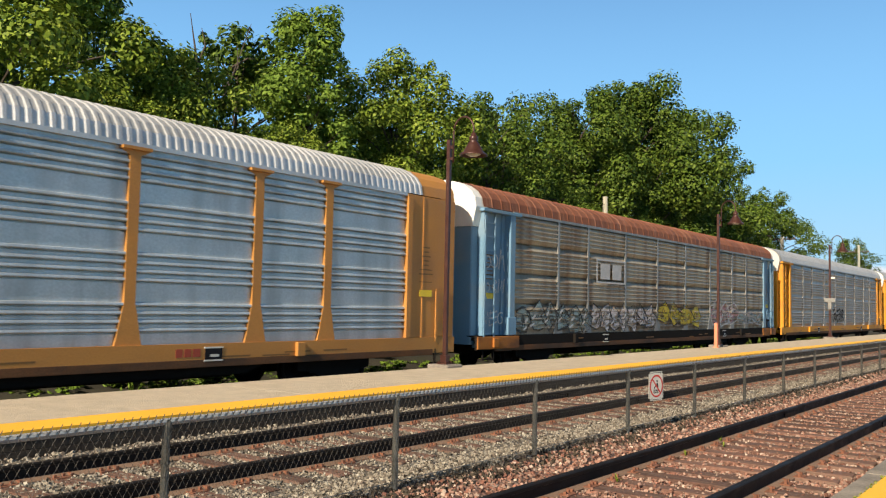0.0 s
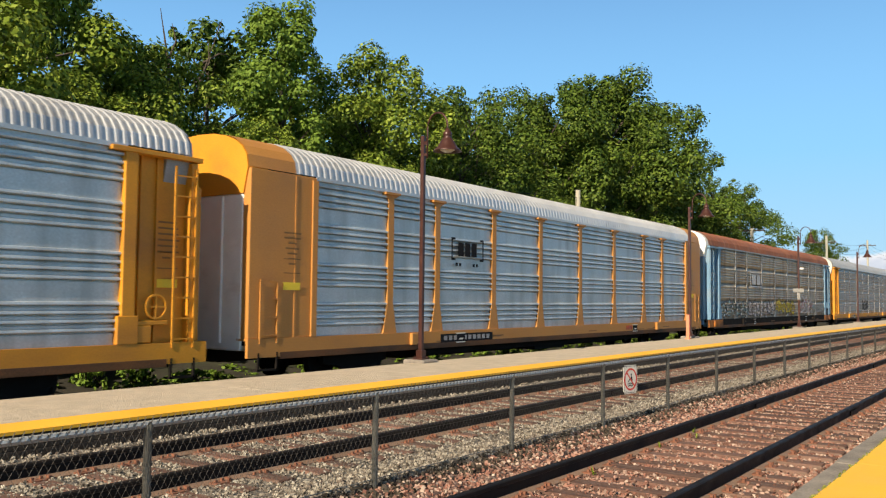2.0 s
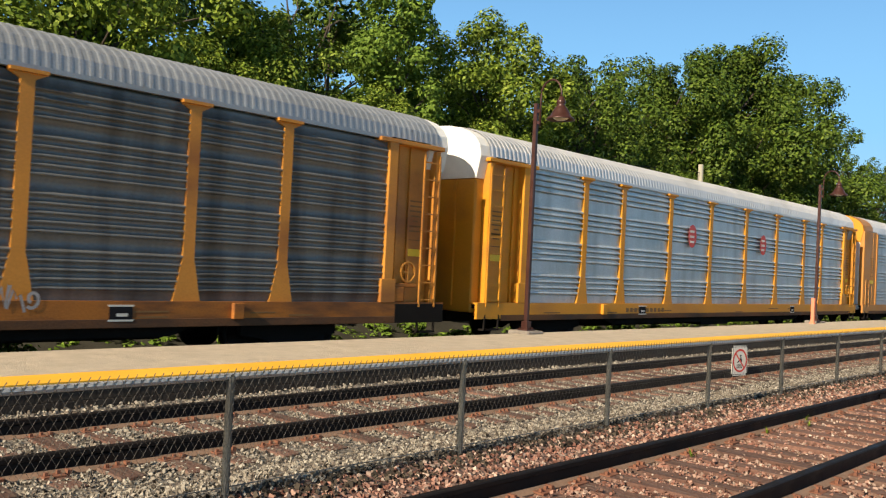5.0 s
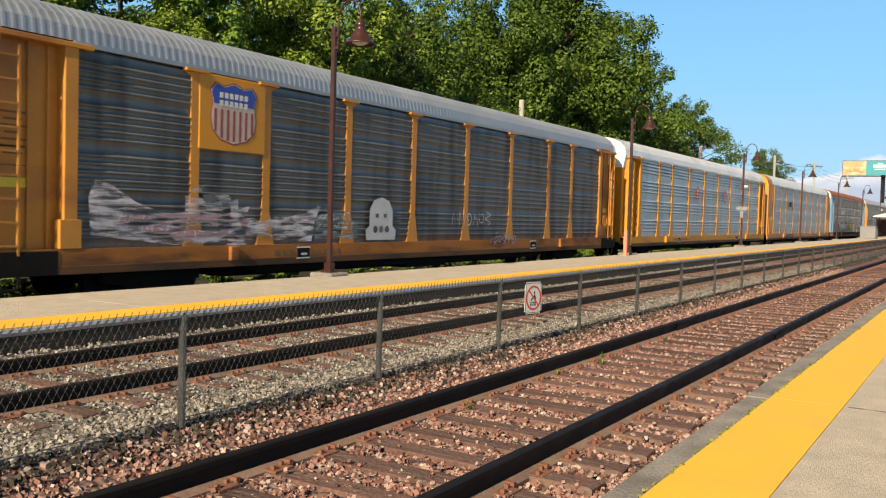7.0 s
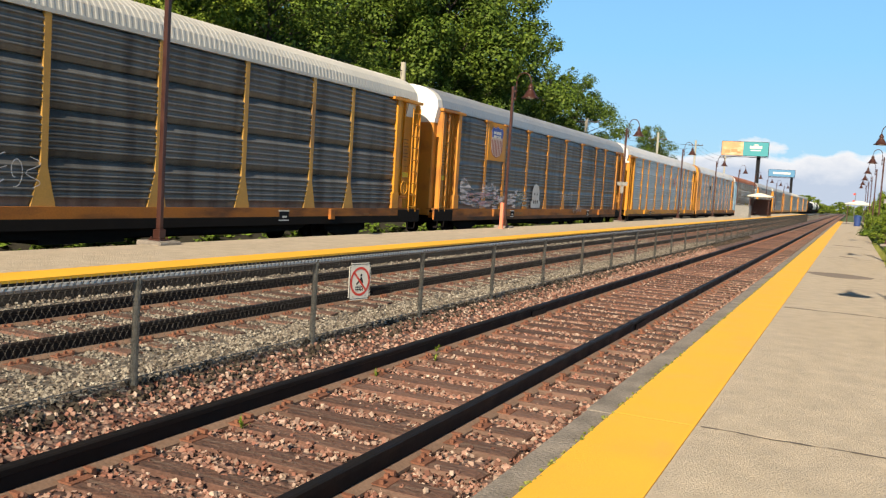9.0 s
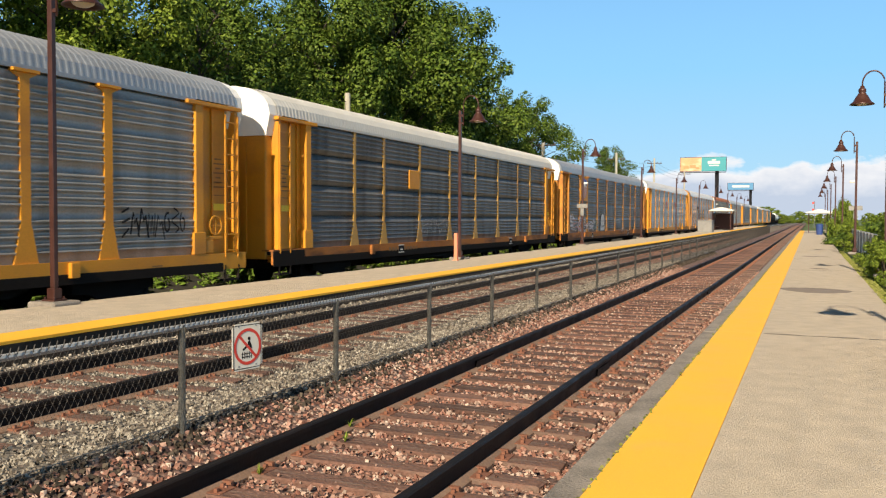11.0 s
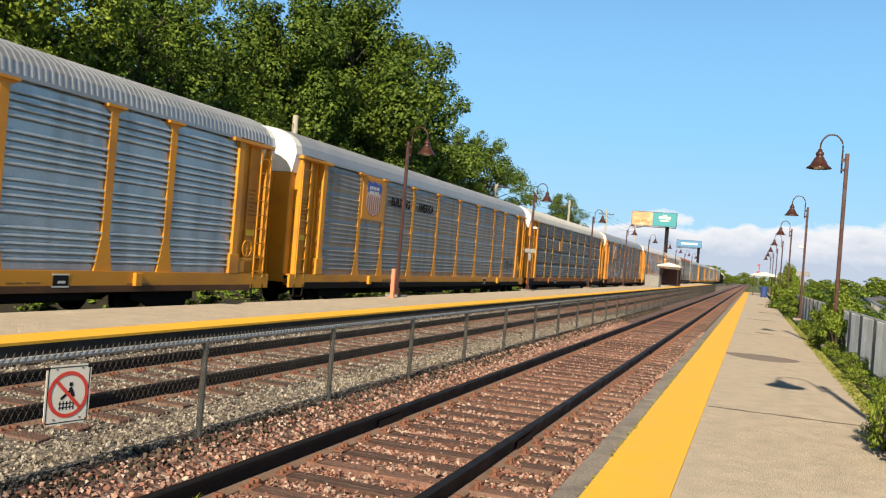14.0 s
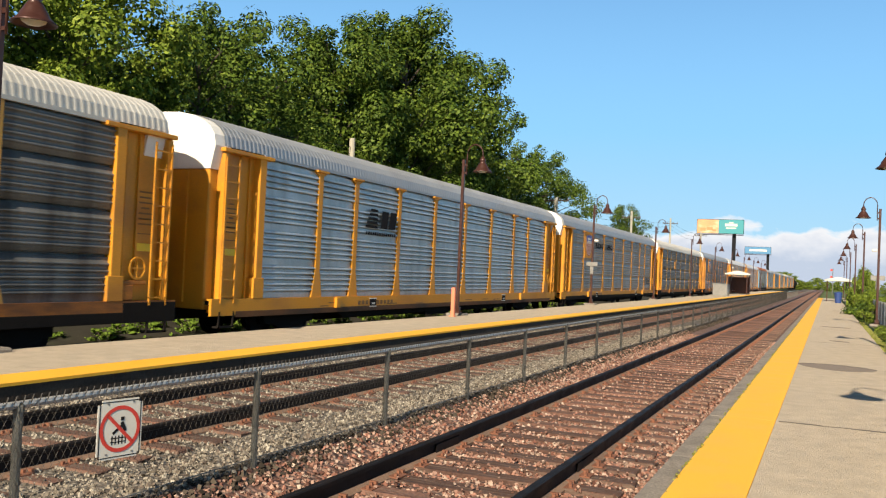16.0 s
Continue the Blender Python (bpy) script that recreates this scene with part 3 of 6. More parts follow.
def make_fence():
    fn = thing("chain_link_fence", "low galvanised chain-link fence between the two tracks", "fence", kind="structure")
    k0, k1 = -10, 62
    wire_mesh = None
    for k in range(k0, k1):
        y = 0.82 + POST_STEP * k
        bm = B()
        tube(bm, [(FENCE_X, y, FENCE_BOT - 0.12), (FENCE_X, y, FENCE_TOP - 0.03)], 0.028, 10)
        lathe(bm, [(0.036, 0), (0.036, 0.035), (0.02, 0.055)], 10, (FENCE_X, y, FENCE_TOP - 0.04))
        post = part("post", bm, POST_GALV, fn)
        if k < 30:
            bm = B()
            for z in (0.15, 0.35, 0.55, 0.72):
                lathe(bm, [(0.034, 0), (0.034, 0.018)], 8, (FENCE_X, y, z))
            part("tie_band", bm, POST_GALV, post)
    bm = B()
    y0, y1 = 0.82 + POST_STEP * k0, 0.82 + POST_STEP * (k1 - 1)
    tube(bm, [(FENCE_X, y0, FENCE_TOP), (FENCE_X, y1, FENCE_TOP)], 0.024, 8)
    part("top_rail", bm, GALV_BRIGHT, fn)
    bm = B()
    tube(bm, [(FENCE_X, y0, FENCE_BOT + 0.05), (FENCE_X, y1, FENCE_BOT + 0.05)], 0.005, 4)
    part("tension_wire", bm, GALV, fn)
    # chain link: one bay of crossing wires with the twisted tips above the rail, repeated
    bm = B()
    h, step = FENCE_TOP - FENCE_BOT + 0.033, 0.0607
    n = round(POST_STEP / step)

    def wire(p, q, r=0.0013):
        d = (Vector(q) - Vector(p)).normalized()
        a = Vector((1, 0, 0))
        b = d.cross(a)
        ring = [[bm.verts.new(Vector(e) + (a * math.cos(2.0944 * i) + b * math.sin(2.0944 * i)) * r) for i in range(3)] for e in (p, q)]
        for i in range(3):
            bm.faces.new((ring[0][i], ring[0][(i + 1) % 3], ring[1][(i + 1) % 3], ring[1][i]))
    run = h * 0.6
    for sgn, off in ((1, 0.03), (-1, 0.036)):
        for i in range(n):
            ya = i * step
            # clipped and wrapped inside the bay so that bays join
            yb = ya + sgn * run
            if 0 <= yb <= POST_STEP:
                wire((off, ya, 0), (off, yb, h))
            else:
                edge = POST_STEP if sgn > 0 else 0.0
                f = (edge - ya) / (yb - ya)
                wire((off, ya, 0), (off, edge, h * f))
                wire((off, POST_STEP - edge, h * f), (off, yb - sgn * POST_STEP, h))
    for i in range(n):
        wire((0.033, i * step, h - 0.02), (0.016, i * step + 0.034, h + 0.022), 0.0036)
    me = mesh_of(bm, GALV_WIRE, "chain_link")
    for k in range(k0, 44):
        ob = new("chain_link", me)
        ob.parent = fn
        ob.location = (FENCE_X, 0.82 + POST_STEP * k, FENCE_BOT)
    return fn


make_fence()


def make_sign():
    s = thing("fence_sign", "white square sign with a red ring and slash on the fence", "sign", loc=(FENCE_X + 0.07, -0.84, 0.58), rz=-11)
    w, h = 0.174, 0.202
    bm = B()
    box(bm, -0.003, 0.003, -w, w, -h, h)
    bmesh.ops.bevel(bm, geom=[e for e in bm.edges if abs(e.verts[0].co.x - e.verts[1].co.x) > 0.004], offset=0.03, segments=4, affect="EDGES")
    part("plate", bm, SIGN_WHITE, s)
    bm = B()
    for y0, y1, z0, z1 in ((-w + .012, w - .012, h - .018, h - .012), (-w + .012, w - .012, -h + .012, -h + .018), (-w + .012, -w + .018, -h + .018, h - .018), (w - .018, w - .012, -h + .018, h - .018)):
        box(bm, 0.0035, 0.005, y0, y1, z0, z1)
    part("border", bm, BLACK, s)
    bm = B()
    ring = [(0.145 * math.cos(a), 0.145 * math.sin(a)) for a in np.linspace(0, 6.2832, 41)]
    ribbon(bm, ring, 0.026, 0.0065)
    ribbon(bm, [(-0.1, 0.1), (0.1, -0.1)], 0.024, 0.0065)
    part("ring", bm, RED, s, "red prohibition ring with a slash")
    bm = B()
    # plain shapes in place of the pictogram
    ribbon(bm, [(-0.055, -0.03), (0.005, 0.015), (0.03, 0.03)], 0.02, 0.005)
    ribbon(bm, [(0.012, 0.045), (0.035, 0.0), (0.04, -0.02)], 0.026, 0.0055)
    box(bm, 0.0035, 0.006, 0.005, 0.03, 0.055, 0.08)
    for i in range(5):
        y = -0.062 + 0.026 * i
        box(bm, 0.0035, 0.0045, y, y + 0.008, -0.105, -0.045)
    box(bm, 0.0035, 0.0045, -0.068, 0.05, -0.065, -0.058)
    box(bm, 0.0035, 0.0045, -0.068, 0.05, -0.092, -0.085)
    part("pictogram", bm, BLACK, s, "small dark pictogram bars")["kind"] = "stuff"
    for y in (-0.1, 0.1):
        for z in (-0.17, 0.17):
            bm = B()
            lathe(bm, [(0.008, 0), (0.008, 0.012)], 6, (0.0, y, z))
            part("rivet", bm, GALV, s)


make_sign()


# ---- platform lamps ----
def make_lamp(x, y, z0, side, signs=False, first=None):
    """Post with a gooseneck arm and bell shade; side: +1 arm towards +x, -1 towards -x."""
    lp = thing("platform_lamp", "brown steel platform lamp with gooseneck arm and bell shade", "lamp", "platform lamps", loc=(x, y, z0), rz=0 if side > 0 else 180)
    bm = B()
    box(bm, -0.3, 0.3, -0.3, 0.3, -0.05, 0.07, 0.03)
    part("footing", bm, CURB, lp, "concrete footing")
    bm = B()
    box(bm, -0.14, 0.14, -0.14, 0.14, 0.07, 0.1, 0.005)
    for sx in (-0.1, 0.1):
        for sy in (-0.1, 0.1):
            lathe(bm, [(0.018, 0.1), (0.018, 0.14), (0.0, 0.14)], 6, (sx, sy, 0))
    box(bm, -0.085, 0.085, -0.085, 0.085, 0.1, 0.28, 0.01)
    part("base_plate", bm, LAMP_BROWN, lp)
    bm = B()
    box(bm, -0.05, 0.05, -0.05, 0.05, 0.26, 5.3, 0.012)
    part("post", bm, LAMP_BROWN, lp)
    bm = B()
    box(bm, 0.05, 0.13, -0.03, 0.03, 5.08, 5.16)
    part("bracket", bm, LAMP_BROWN, lp)
    bm = B()
    box(bm, 0.05, 0.13, -0.03, 0.03, 4.82, 4.88)
    part("bracket", bm, LAMP_BROWN, lp)
    bm = B()
    pts = [(0.12, 0, 4.76), (0.12, 0, 5.38)] + [(0.405 - 0.285 * math.cos(a), 0, 5.46 + 0.35 * math.sin(a)) for a in np.linspace(0.1, 3.1416, 14)] + [(0.69, 0, 5.32)]
    tube(bm, pts, 0.022, 8)
    part("arm", bm, LAMP_BROWN, lp, smooth=True)
    bm = B()
    lathe(bm, [(0.0, 5.40), (0.05, 5.40), (0.065, 5.34), (0.10, 5.31), (0.105, 5.24), (0.085, 5.21), (0.13, 5.15), (0.19, 5.05), (0.235, 4.96), (0.30, 4.91), (0.335, 4.875), (0.325, 4.868), (0.28, 4.90), (0.2, 4.95)], 24, (0.69, 0, 0))
    part("shade", bm, LAMP_BROWN, lp, "dark brown bell-shaped shade", True)
    bm = B()
    lathe(bm, [(0.19, 4.95), (0.17, 4.90), (0.1, 4.86), (0.0, 4.85)], 16, (0.69, 0, 0))
    part("bulb_cover", bm, LAMP_GLASS, lp, "pale diffuser under the shade", True)
    if signs:
        bm = B()
        box(bm, -0.30, 0.30, -0.085, -0.07, 2.05, 2.27, 0.004)
        part("name_board", bm, GALV, lp, "small white board on the post")
        bm = B()
        box(bm, -0.09, 0.09, -0.085, -0.07, 1.62, 2.03, 0.004)
        part("notice", bm, GALV, lp, "narrow white notice on the post")
        bm = B()
        box(bm, 0.065, 0.28, -0.06, 0.06, 3.35, 3.47, 0.02)
        part("loudspeaker", bm, SIGN_WHITE, lp, "white loudspeaker on the post")
    return lp


lamp_plain = make_lamp(-9.30, 3.74, FAR_Z, 1)
copy_thing(lamp_plain, pose(-9.30, 21.99, FAR_Z))
lamp_signed = make_lamp(-9.30, 40.3, FAR_Z, 1, True)
for i in range(3, 10):
    copy_thing(lamp_signed if i == 6 else lamp_plain, pose(-9.30, 3.74 + 18.28 * i, FAR_Z))
for i in range(0, 8):
    copy_thing(lamp_signed if i == 2 else lamp_plain, pose(4.27, 2.1 + 18.3 * i, PLAT_Z + 0.12, 0, 0, 180))


def make_bollard():
    b = thing("bollard", "orange-red marker post at the platform edge", "bollard", loc=(-9.0, 20.9, FAR_Z))
    bm = B()
    box(bm, -0.06, 0.06, -0.06, 0.06, 0, 0.95, 0.01)
    part("post", bm, ORANGE, b)
    bm = B()
    box(bm, -0.09, 0.09, -0.09, 0.09, 0, 0.03)
    part("foot", bm, ORANGE, b)


make_bollard()


# ---- the freight train ----
HW, SILL0, SILL1, EAVE, TOP = 1.55, 0.70, 1.09, 4.62, 5.42
PITCH = 28.4


def car_paint(name, col, rust=(0.20, 0.075, 0.03), amt=0.5, low=0.52):
    return mat(name, col, 0.6, 0.0, 0.16, 0.8, 30, 0.08, rust, amt, (0.9, 0.35, 0.9), low)


def panel_metal(name, col, dirt, amt, rough=0.48, metal=0.25):
    return mat(name, col, rough, metal, 0.22, 0.7, 25, 0.08, dirt, amt, (0.5, 2.2, 0.35), 0.46)


YEL = car_paint("car_yellow", (0.58, 0.245, 0.014))
TAN = car_paint("car_tan", (0.46, 0.205, 0.045), amt=0.2)
ORG = car_paint("car_rusty_orange", (0.52, 0.215, 0.028), (0.18, 0.06, 0.02), 0.75, 0.5)
OCHRE = car_paint("car_dull_ochre", (0.42, 0.235, 0.05), (0.16, 0.085, 0.045), 0.7, 0.47)
CBLUE = car_paint("car_blue", (0.14, 0.26, 0.37), (0.24, 0.27, 0.28), 0.6, 0.5)
SILVER = panel_metal("panel_silver", (0.49, 0.525, 0.54), (0.32, 0.335, 0.34), 0.7, 0.40, 0.35)
SILVER_DULL = panel_metal("panel_dull_silver", (0.42, 0.455, 0.475), (0.26, 0.275, 0.28), 0.7, 0.40, 0.4)
SILL_ORANGE = mat("sill_rusty_orange", (0.36, 0.125, 0.018), 0.8, 0, 0.3, 1.2, 30, 0.2, (0.10, 0.042, 0.018), 0.9, (1, 0.7, 3), 0.45)
SILL_RUST = mat("sill_rust", (0.13, 0.055, 0.02), 0.85, 0, 0.4, 1.5, 30, 0.3, (0.04, 0.025, 0.016), 0.8, (1, 0.8, 3), 0.45)
GREY = panel_metal("panel_gray", (0.27, 0.265, 0.25), (0.15, 0.145, 0.13), 0.6)
DKGREY = panel_metal("panel_dark_gray", (0.145, 0.145, 0.14), (0.044, 0.043, 0.040), 0.75)
BROWNGREY = panel_metal("panel_brown_gray", (0.37, 0.32, 0.245), (0.16, 0.095, 0.055), 0.8)
TANGREY = panel_metal("panel_tan_gray", (0.33, 0.31, 0.28), (0.2, 0.17, 0.14), 0.6)
ROOF_SIL = mat("roof_galvanised", (0.52, 0.52, 0.52), 0.42, 0.35, 0.15, 1, 30, 0.08, (0.27, 0.27, 0.27), 0.5, (1, 0.6, 1), 0.5)
ROOF_GRY = mat("roof_gray", (0.30, 0.315, 0.335), 0.5, 0.3, 0.2, 1, 30, 0.08, (0.21, 0.21, 0.207), 0.5, (1, 0.4, 1), 0.5)
ROOF_WHT = mat("roof_white", (0.52, 0.50, 0.45), 0.6, 0.05, 0.15, 1, 30, 0.08, (0.42, 0.40, 0.36), 0.5, (1, 0.4, 1), 0.52)
ROOF_RST = mat("roof_rust", (0.19, 0.066, 0.034), 0.85, 0.05, 0.35, 1.2, 30, 0.2, (0.34, 0.16, 0.095), 0.8, (0.4, 6.0, 0.4), 0.5)
def worn_paint(name, col, cover, streak=(1.0, 1.6, 11.0)):
    """Thin spray paint that has worn through in streaks along the pressed ridges."""
    m = mat(name, col, 0.85, 0, 0.3, 2.2, 25, 0)
    nt = m.node_tree
    tc = nt.nodes.new("ShaderNodeTexCoord")
    mp = nt.nodes.new("ShaderNodeMapping")
    mp.inputs["Scale"].default_value = streak
    nt.links.new(tc.outputs["Object"], mp.inputs["Vector"])
    nz = nt.nodes.new("ShaderNodeTexNoise")
    nz.inputs["Scale"].default_value = 1.0
    nz.inputs["Detail"].default_value = 5.0
    nt.links.new(mp.outputs[0], nz.inputs["Vector"])
    rng = nt.nodes.new("ShaderNodeMapRange")
    rng.inputs["From Min"].default_value = 0.62 - 0.3 * cover
    rng.inputs["From Max"].default_value = 0.86 - 0.3 * cover
    nt.links.new(nz.outputs["Fac"], rng.inputs["Value"])
    nt.links.new(rng.outputs[0], nt.nodes["Principled BSDF"].inputs["Alpha"])
    return m


FADED_RED = mat("faded_red_paint", (0.36, 0.06, 0.03), 0.7, 0, 0.2, 4, 40, 0)
SHIELD_RED = mat("shield_faded_red", (0.27, 0.07, 0.045), 0.6, 0, 0.15, 4, 40, 0)
SHIELD_PALE = mat("shield_faded_white", (0.56, 0.43, 0.36), 0.6, 0, 0.1, 3, 40, 0, (0.42, 0.30, 0.22), 0.5, (2, 2, 2), 0.5)
WORN_WHITE = worn_paint("worn_white_spray", (0.56, 0.52, 0.53), 0.75)
WORN_PINK = worn_paint("worn_pink_spray", (0.44, 0.25, 0.27), 0.6)
WORN_TEAL = worn_paint("worn_teal_spray", (0.25, 0.33, 0.33), 0.7)
WORN_BLACK = worn_paint("worn_black_spray", (0.03, 0.03, 0.032), 1.0)
WORN_GOLD = worn_paint("worn_yellow_spray", (0.46, 0.36, 0.04), 1.0)
CHALK = mat("white_spray_paint", (0.50, 0.49, 0.48), 0.8, 0, 0.2, 3, 30, 0)
CHALK_DIM = mat("faded_spray_paint", (0.30, 0.29, 0.285), 0.8, 0, 0.25, 3, 30, 0)
STENCIL = mat("stencil_brown", (0.20, 0.10, 0.03), 0.7, 0, 0.2, 3, 30, 0)
LABEL_Y = mat("warning_label_yellow", (0.75, 0.55, 0.03), 0.5, 0, 0.1, 3, 30, 0)


def ridged_panel(y0, y1, style, x=HW - 0.06):
    """One side bay drawn along y: tiers of lapped strips with grooves, or of pressed half-round ridges."""
    lapped = style in ("grouped", "strips")
    x += 0.0 if lapped else 0.017
    top = EAVE - (0.07 if style == "grouped" else 0.125)
    tier, ridges, step, first = {"grouped": (0.88, 4, 0.150, 0.235), "strips": (0.865, 5, 0.146, 0.17),
                                 "seamed": (0.87, 5, 0.135, 0.15), "plain": (0.865, 5, 0.142, 0.16)}[style]
    prof, z0 = [(x, SILL1 - 0.01)], SILL1 - 0.01
    while z0 < top - 0.05:
        for r in range(ridges):
            a = z0 + first + r * step
            if a + 0.1 > top:
                break
            if lapped:
                prof += [(x, a - 0.026), (x - 0.05, a - 0.022), (x - 0.05, a), (x + 0.012, a + 0.004), (x + 0.054, a + 0.018), (x + 0.056, a + 0.03),
                         (x + 0.050, a + 0.062), (x + 0.043, a + 0.067), (x, a + 0.076)]
            else:
                prof += [(x + 0.046 * math.sin(math.pi * i / 7) ** 0.8, a + 0.078 * i / 7) for i in range(8)]
        if style == "seamed" and z0 + tier < top - 0.1:
            s = z0 + tier
            prof += [(x, s), (x - 0.08, s + 0.004), (x - 0.08, s + 0.05), (x, s + 0.054)]
        z0 += tier
    prof.append((x, top))
    bm = B()
    a = [bm.verts.new((u, y0, v)) for u, v in prof]
    b = [bm.verts.new((u, y1, v)) for u, v in prof]
    for i in range(len(prof) - 1):
        bm.faces.new((a[i], b[i], b[i + 1], a[i + 1])).smooth = not lapped and abs(prof[i][0] - prof[i + 1][0]) < 0.03
    return bm


def post_shape(y, w=0.22, cap=True):
    """Side post with a flared foot and a capital."""
    h = w / 2
    out = [(y - 0.27, SILL1), (y + 0.27, SILL1), (y + 0.24, SILL1 + 0.12), (y + h + 0.03, SILL1 + 0.62), (y + h, SILL1 + 0.72)]
    if cap:
        out += [(y + h, EAVE - 0.22), (y + 0.29, EAVE - 0.13), (y + 0.29, EAVE - 0.07), (y - 0.29, EAVE - 0.07), (y - 0.29, EAVE - 0.13), (y - h, EAVE - 0.22)]
    else:
        out += [(y + h, EAVE - 0.07), (y - h, EAVE - 0.07)]
    out += [(y - h, SILL1 + 0.72), (y - h - 0.03, SILL1 + 0.62), (y - 0.24, SILL1 + 0.12)]
    bm = B()
    prism(bm, out, "x", HW - 0.06, HW + 0.003)
    if cap:
        box(bm, HW, HW + 0.07, y - 0.29, y + 0.29, EAVE - 0.125, EAVE - 0.07)
    return bm


def roof_arc(n=12):
    pts = []
    for i in range(n + 1):
        a = math.pi * i / n
        cx, sx = math.cos(a), math.sin(a)
        pts.append(((HW - 0.02) * math.copysign(abs(cx) ** 0.9, cx), EAVE + (TOP - EAVE) * sx ** 0.85))
    return pts


def roof_sheet(y0, y1, rib, depth, seam=0.0):
    """Arched roof with transverse ribs, or flat sheets with narrow standing seams of the given width."""
    arc = roof_arc()
    ys, n = [], max(1, round((y1 - y0) / rib))
    st = (y1 - y0) / n
    for i in range(n):
        y = y0 + i * st
        if seam:
            ys += [(y, 0), (y + st - seam, 0), (y + st - seam * 0.75, depth), (y + st - seam * 0.25, depth)]
        else:
            ys += [(y, 0), (y + st * 0.42, 0), (y + st * 0.54, depth), (y + st * 0.88, depth)]
    ys.append((y1, 0))
    bm = B()
    rows = []
    for y, d in ys:
        rows.append([bm.verts.new((px * (1 + d / HW), y, pz + d * (0.25 + 0.75 * (pz - EAVE) / (TOP - EAVE)))) for px, pz in arc])
    for a, b in zip(rows, rows[1:]):
        for i in range(len(arc) - 1):
            bm.faces.new((a[i], a[i + 1], b[i + 1], b[i]))
    return bm


def scribble(bm, y0, y1, z0, z1, w, seed, x=HW + 0.012, loops=5):
    """A band of sprayed strokes without letters: hooks, slants, bows and uprights of uneven width."""
    rng = random.Random(seed)
    for k in range(loops):
        cy = y0 + (y1 - y0) * (k + 0.5) / loops
        r = (y1 - y0) / loops * rng.uniform(0.38, 0.62)
        lo, hi = z0 + rng.uniform(0, 0.16) * (z1 - z0), z1 - rng.uniform(0, 0.3) * (z1 - z0)
        mid, hz = (lo + hi) / 2, (hi - lo) / 2
        kind = rng.randrange(5)
        if kind == 0:
            a0 = rng.uniform(0.6, 5.0)
            rows = [[(cy + r * (1 - i / 26) * math.cos(a0 + 6.6 * i / 16), mid + hz * (1 - i / 26) * math.sin(a0 + 6.6 * i / 16)) for i in range(17)]]
        elif kind == 1:
            rows = [[(cy - r, lo), (cy - r * 0.3, hi), (cy + r * 0.1, mid), (cy + r * 0.5, hi - hz * 0.5), (cy + r * 1.1, lo - 0.05)]]
        elif kind == 2:
            rows = [[(cy + r * 0.9 * math.sin(i * 1.1), lo + (hi - lo) * i / 9) for i in range(10)]]
        elif kind == 3:
            rows = [[(cy - r, mid + hz * 0.7), (cy + r * 0.8, hi)], [(cy - r * 0.9, mid), (cy + r, mid + hz * 0.3)], [(cy - r, lo), (cy + r * 0.7, mid - hz * 0.4)]]
        else:
            rows = [[(cy - r, lo), (cy - r * 0.7, hi), (cy - r * 0.1, lo + hz * 0.4), (cy + r * 0.2, hi - hz * 0.2), (cy + r * 0.6, lo), (cy + r, hi)]]
        for j, row in enumerate(rows):
            ribbon(bm, row, w * rng.uniform(0.75, 1.2), x + k * 0.0006 + j * 0.003)
    return bm


def throwup(car, y0, y1, z0, z1, count, seed, fill, line, label, x=HW + 0.03, pale=None):
    """Interlocking angular spray-painted shapes with outlines and inner strokes, no letters."""
    rng = random.Random(seed)
    body, edge, glint = B(), B(), B()
    st = (y1 - y0) / count
    for k in range(count):
        cy, cz = y0 + st * (k + 0.5), (z0 + z1) / 2 + rng.uniform(-0.06, 0.06)
        hy, hz = st * rng.uniform(0.6, 0.82), (z1 - z0) / 2
        n = rng.choice((7, 8, 9, 10))
        pts = []
        for i in range(n):
            a = 6.28318 * (i + rng.uniform(-0.25, 0.25)) / n
            q = rng.uniform(0.62, 0.95) if i % 2 else rng.uniform(0.9, 1.18)
            pts.append((cy + hy * q * math.cos(a), cz + hz * q * math.sin(a) * rng.uniform(0.9, 1.1)))
        px = x + k * 0.0008
        body.faces.new([body.verts.new((px, u, v)) for u, v in pts])
        ribbon(edge, pts + pts[:2], 0.055 * rng.uniform(0.8, 1.5), px + 0.012)
        for j in range(3):
            u, v = cy + rng.uniform(-0.5, 0.3) * hy, cz + rng.uniform(-0.6, 0.3) * hz
            ribbon(edge, [(u, v), (u + rng.uniform(0.05, 0.3) * hy, v + rng.uniform(0.2, 0.7) * hz), (u + rng.uniform(0.2, 0.5) * hy, v + rng.uniform(-0.2, 0.3) * hz)], 0.045, px + 0.014)
        u, v = cy + rng.uniform(-0.5, 0.4) * hy, cz + rng.uniform(-0.2, 0.5) * hz
        ribbon(glint, [(u, v), (u + 0.3 * hy, v + 0.25 * hz)], 0.08, px + 0.016)
        ribbon(glint, [(u - 0.2 * hy, v - 0.5 * hz), (u + 0.2 * hy, v - 0.3 * hz)], 0.06, px + 0.016)
    graff(body, fill, car, label)
    graff(edge, line, car, "sprayed outlines and inner strokes")
    if pale:
        graff(glint, pale, car, "pale sprayed highlights")
    else:
        glint.free()


def bars(bm, y0, y1, z0, z1, count, x, rng, gap=0.28):
    """A word as plain bars."""
    st = (y1 - y0) / count
    for i in range(count):
        box(bm, x, x + 0.003, y0 + i * st + st * gap / 2, y0 + (i + 1) * st - st * gap / 2, z0, z1 - rng.uniform(0, 0.1) * (z1 - z0))


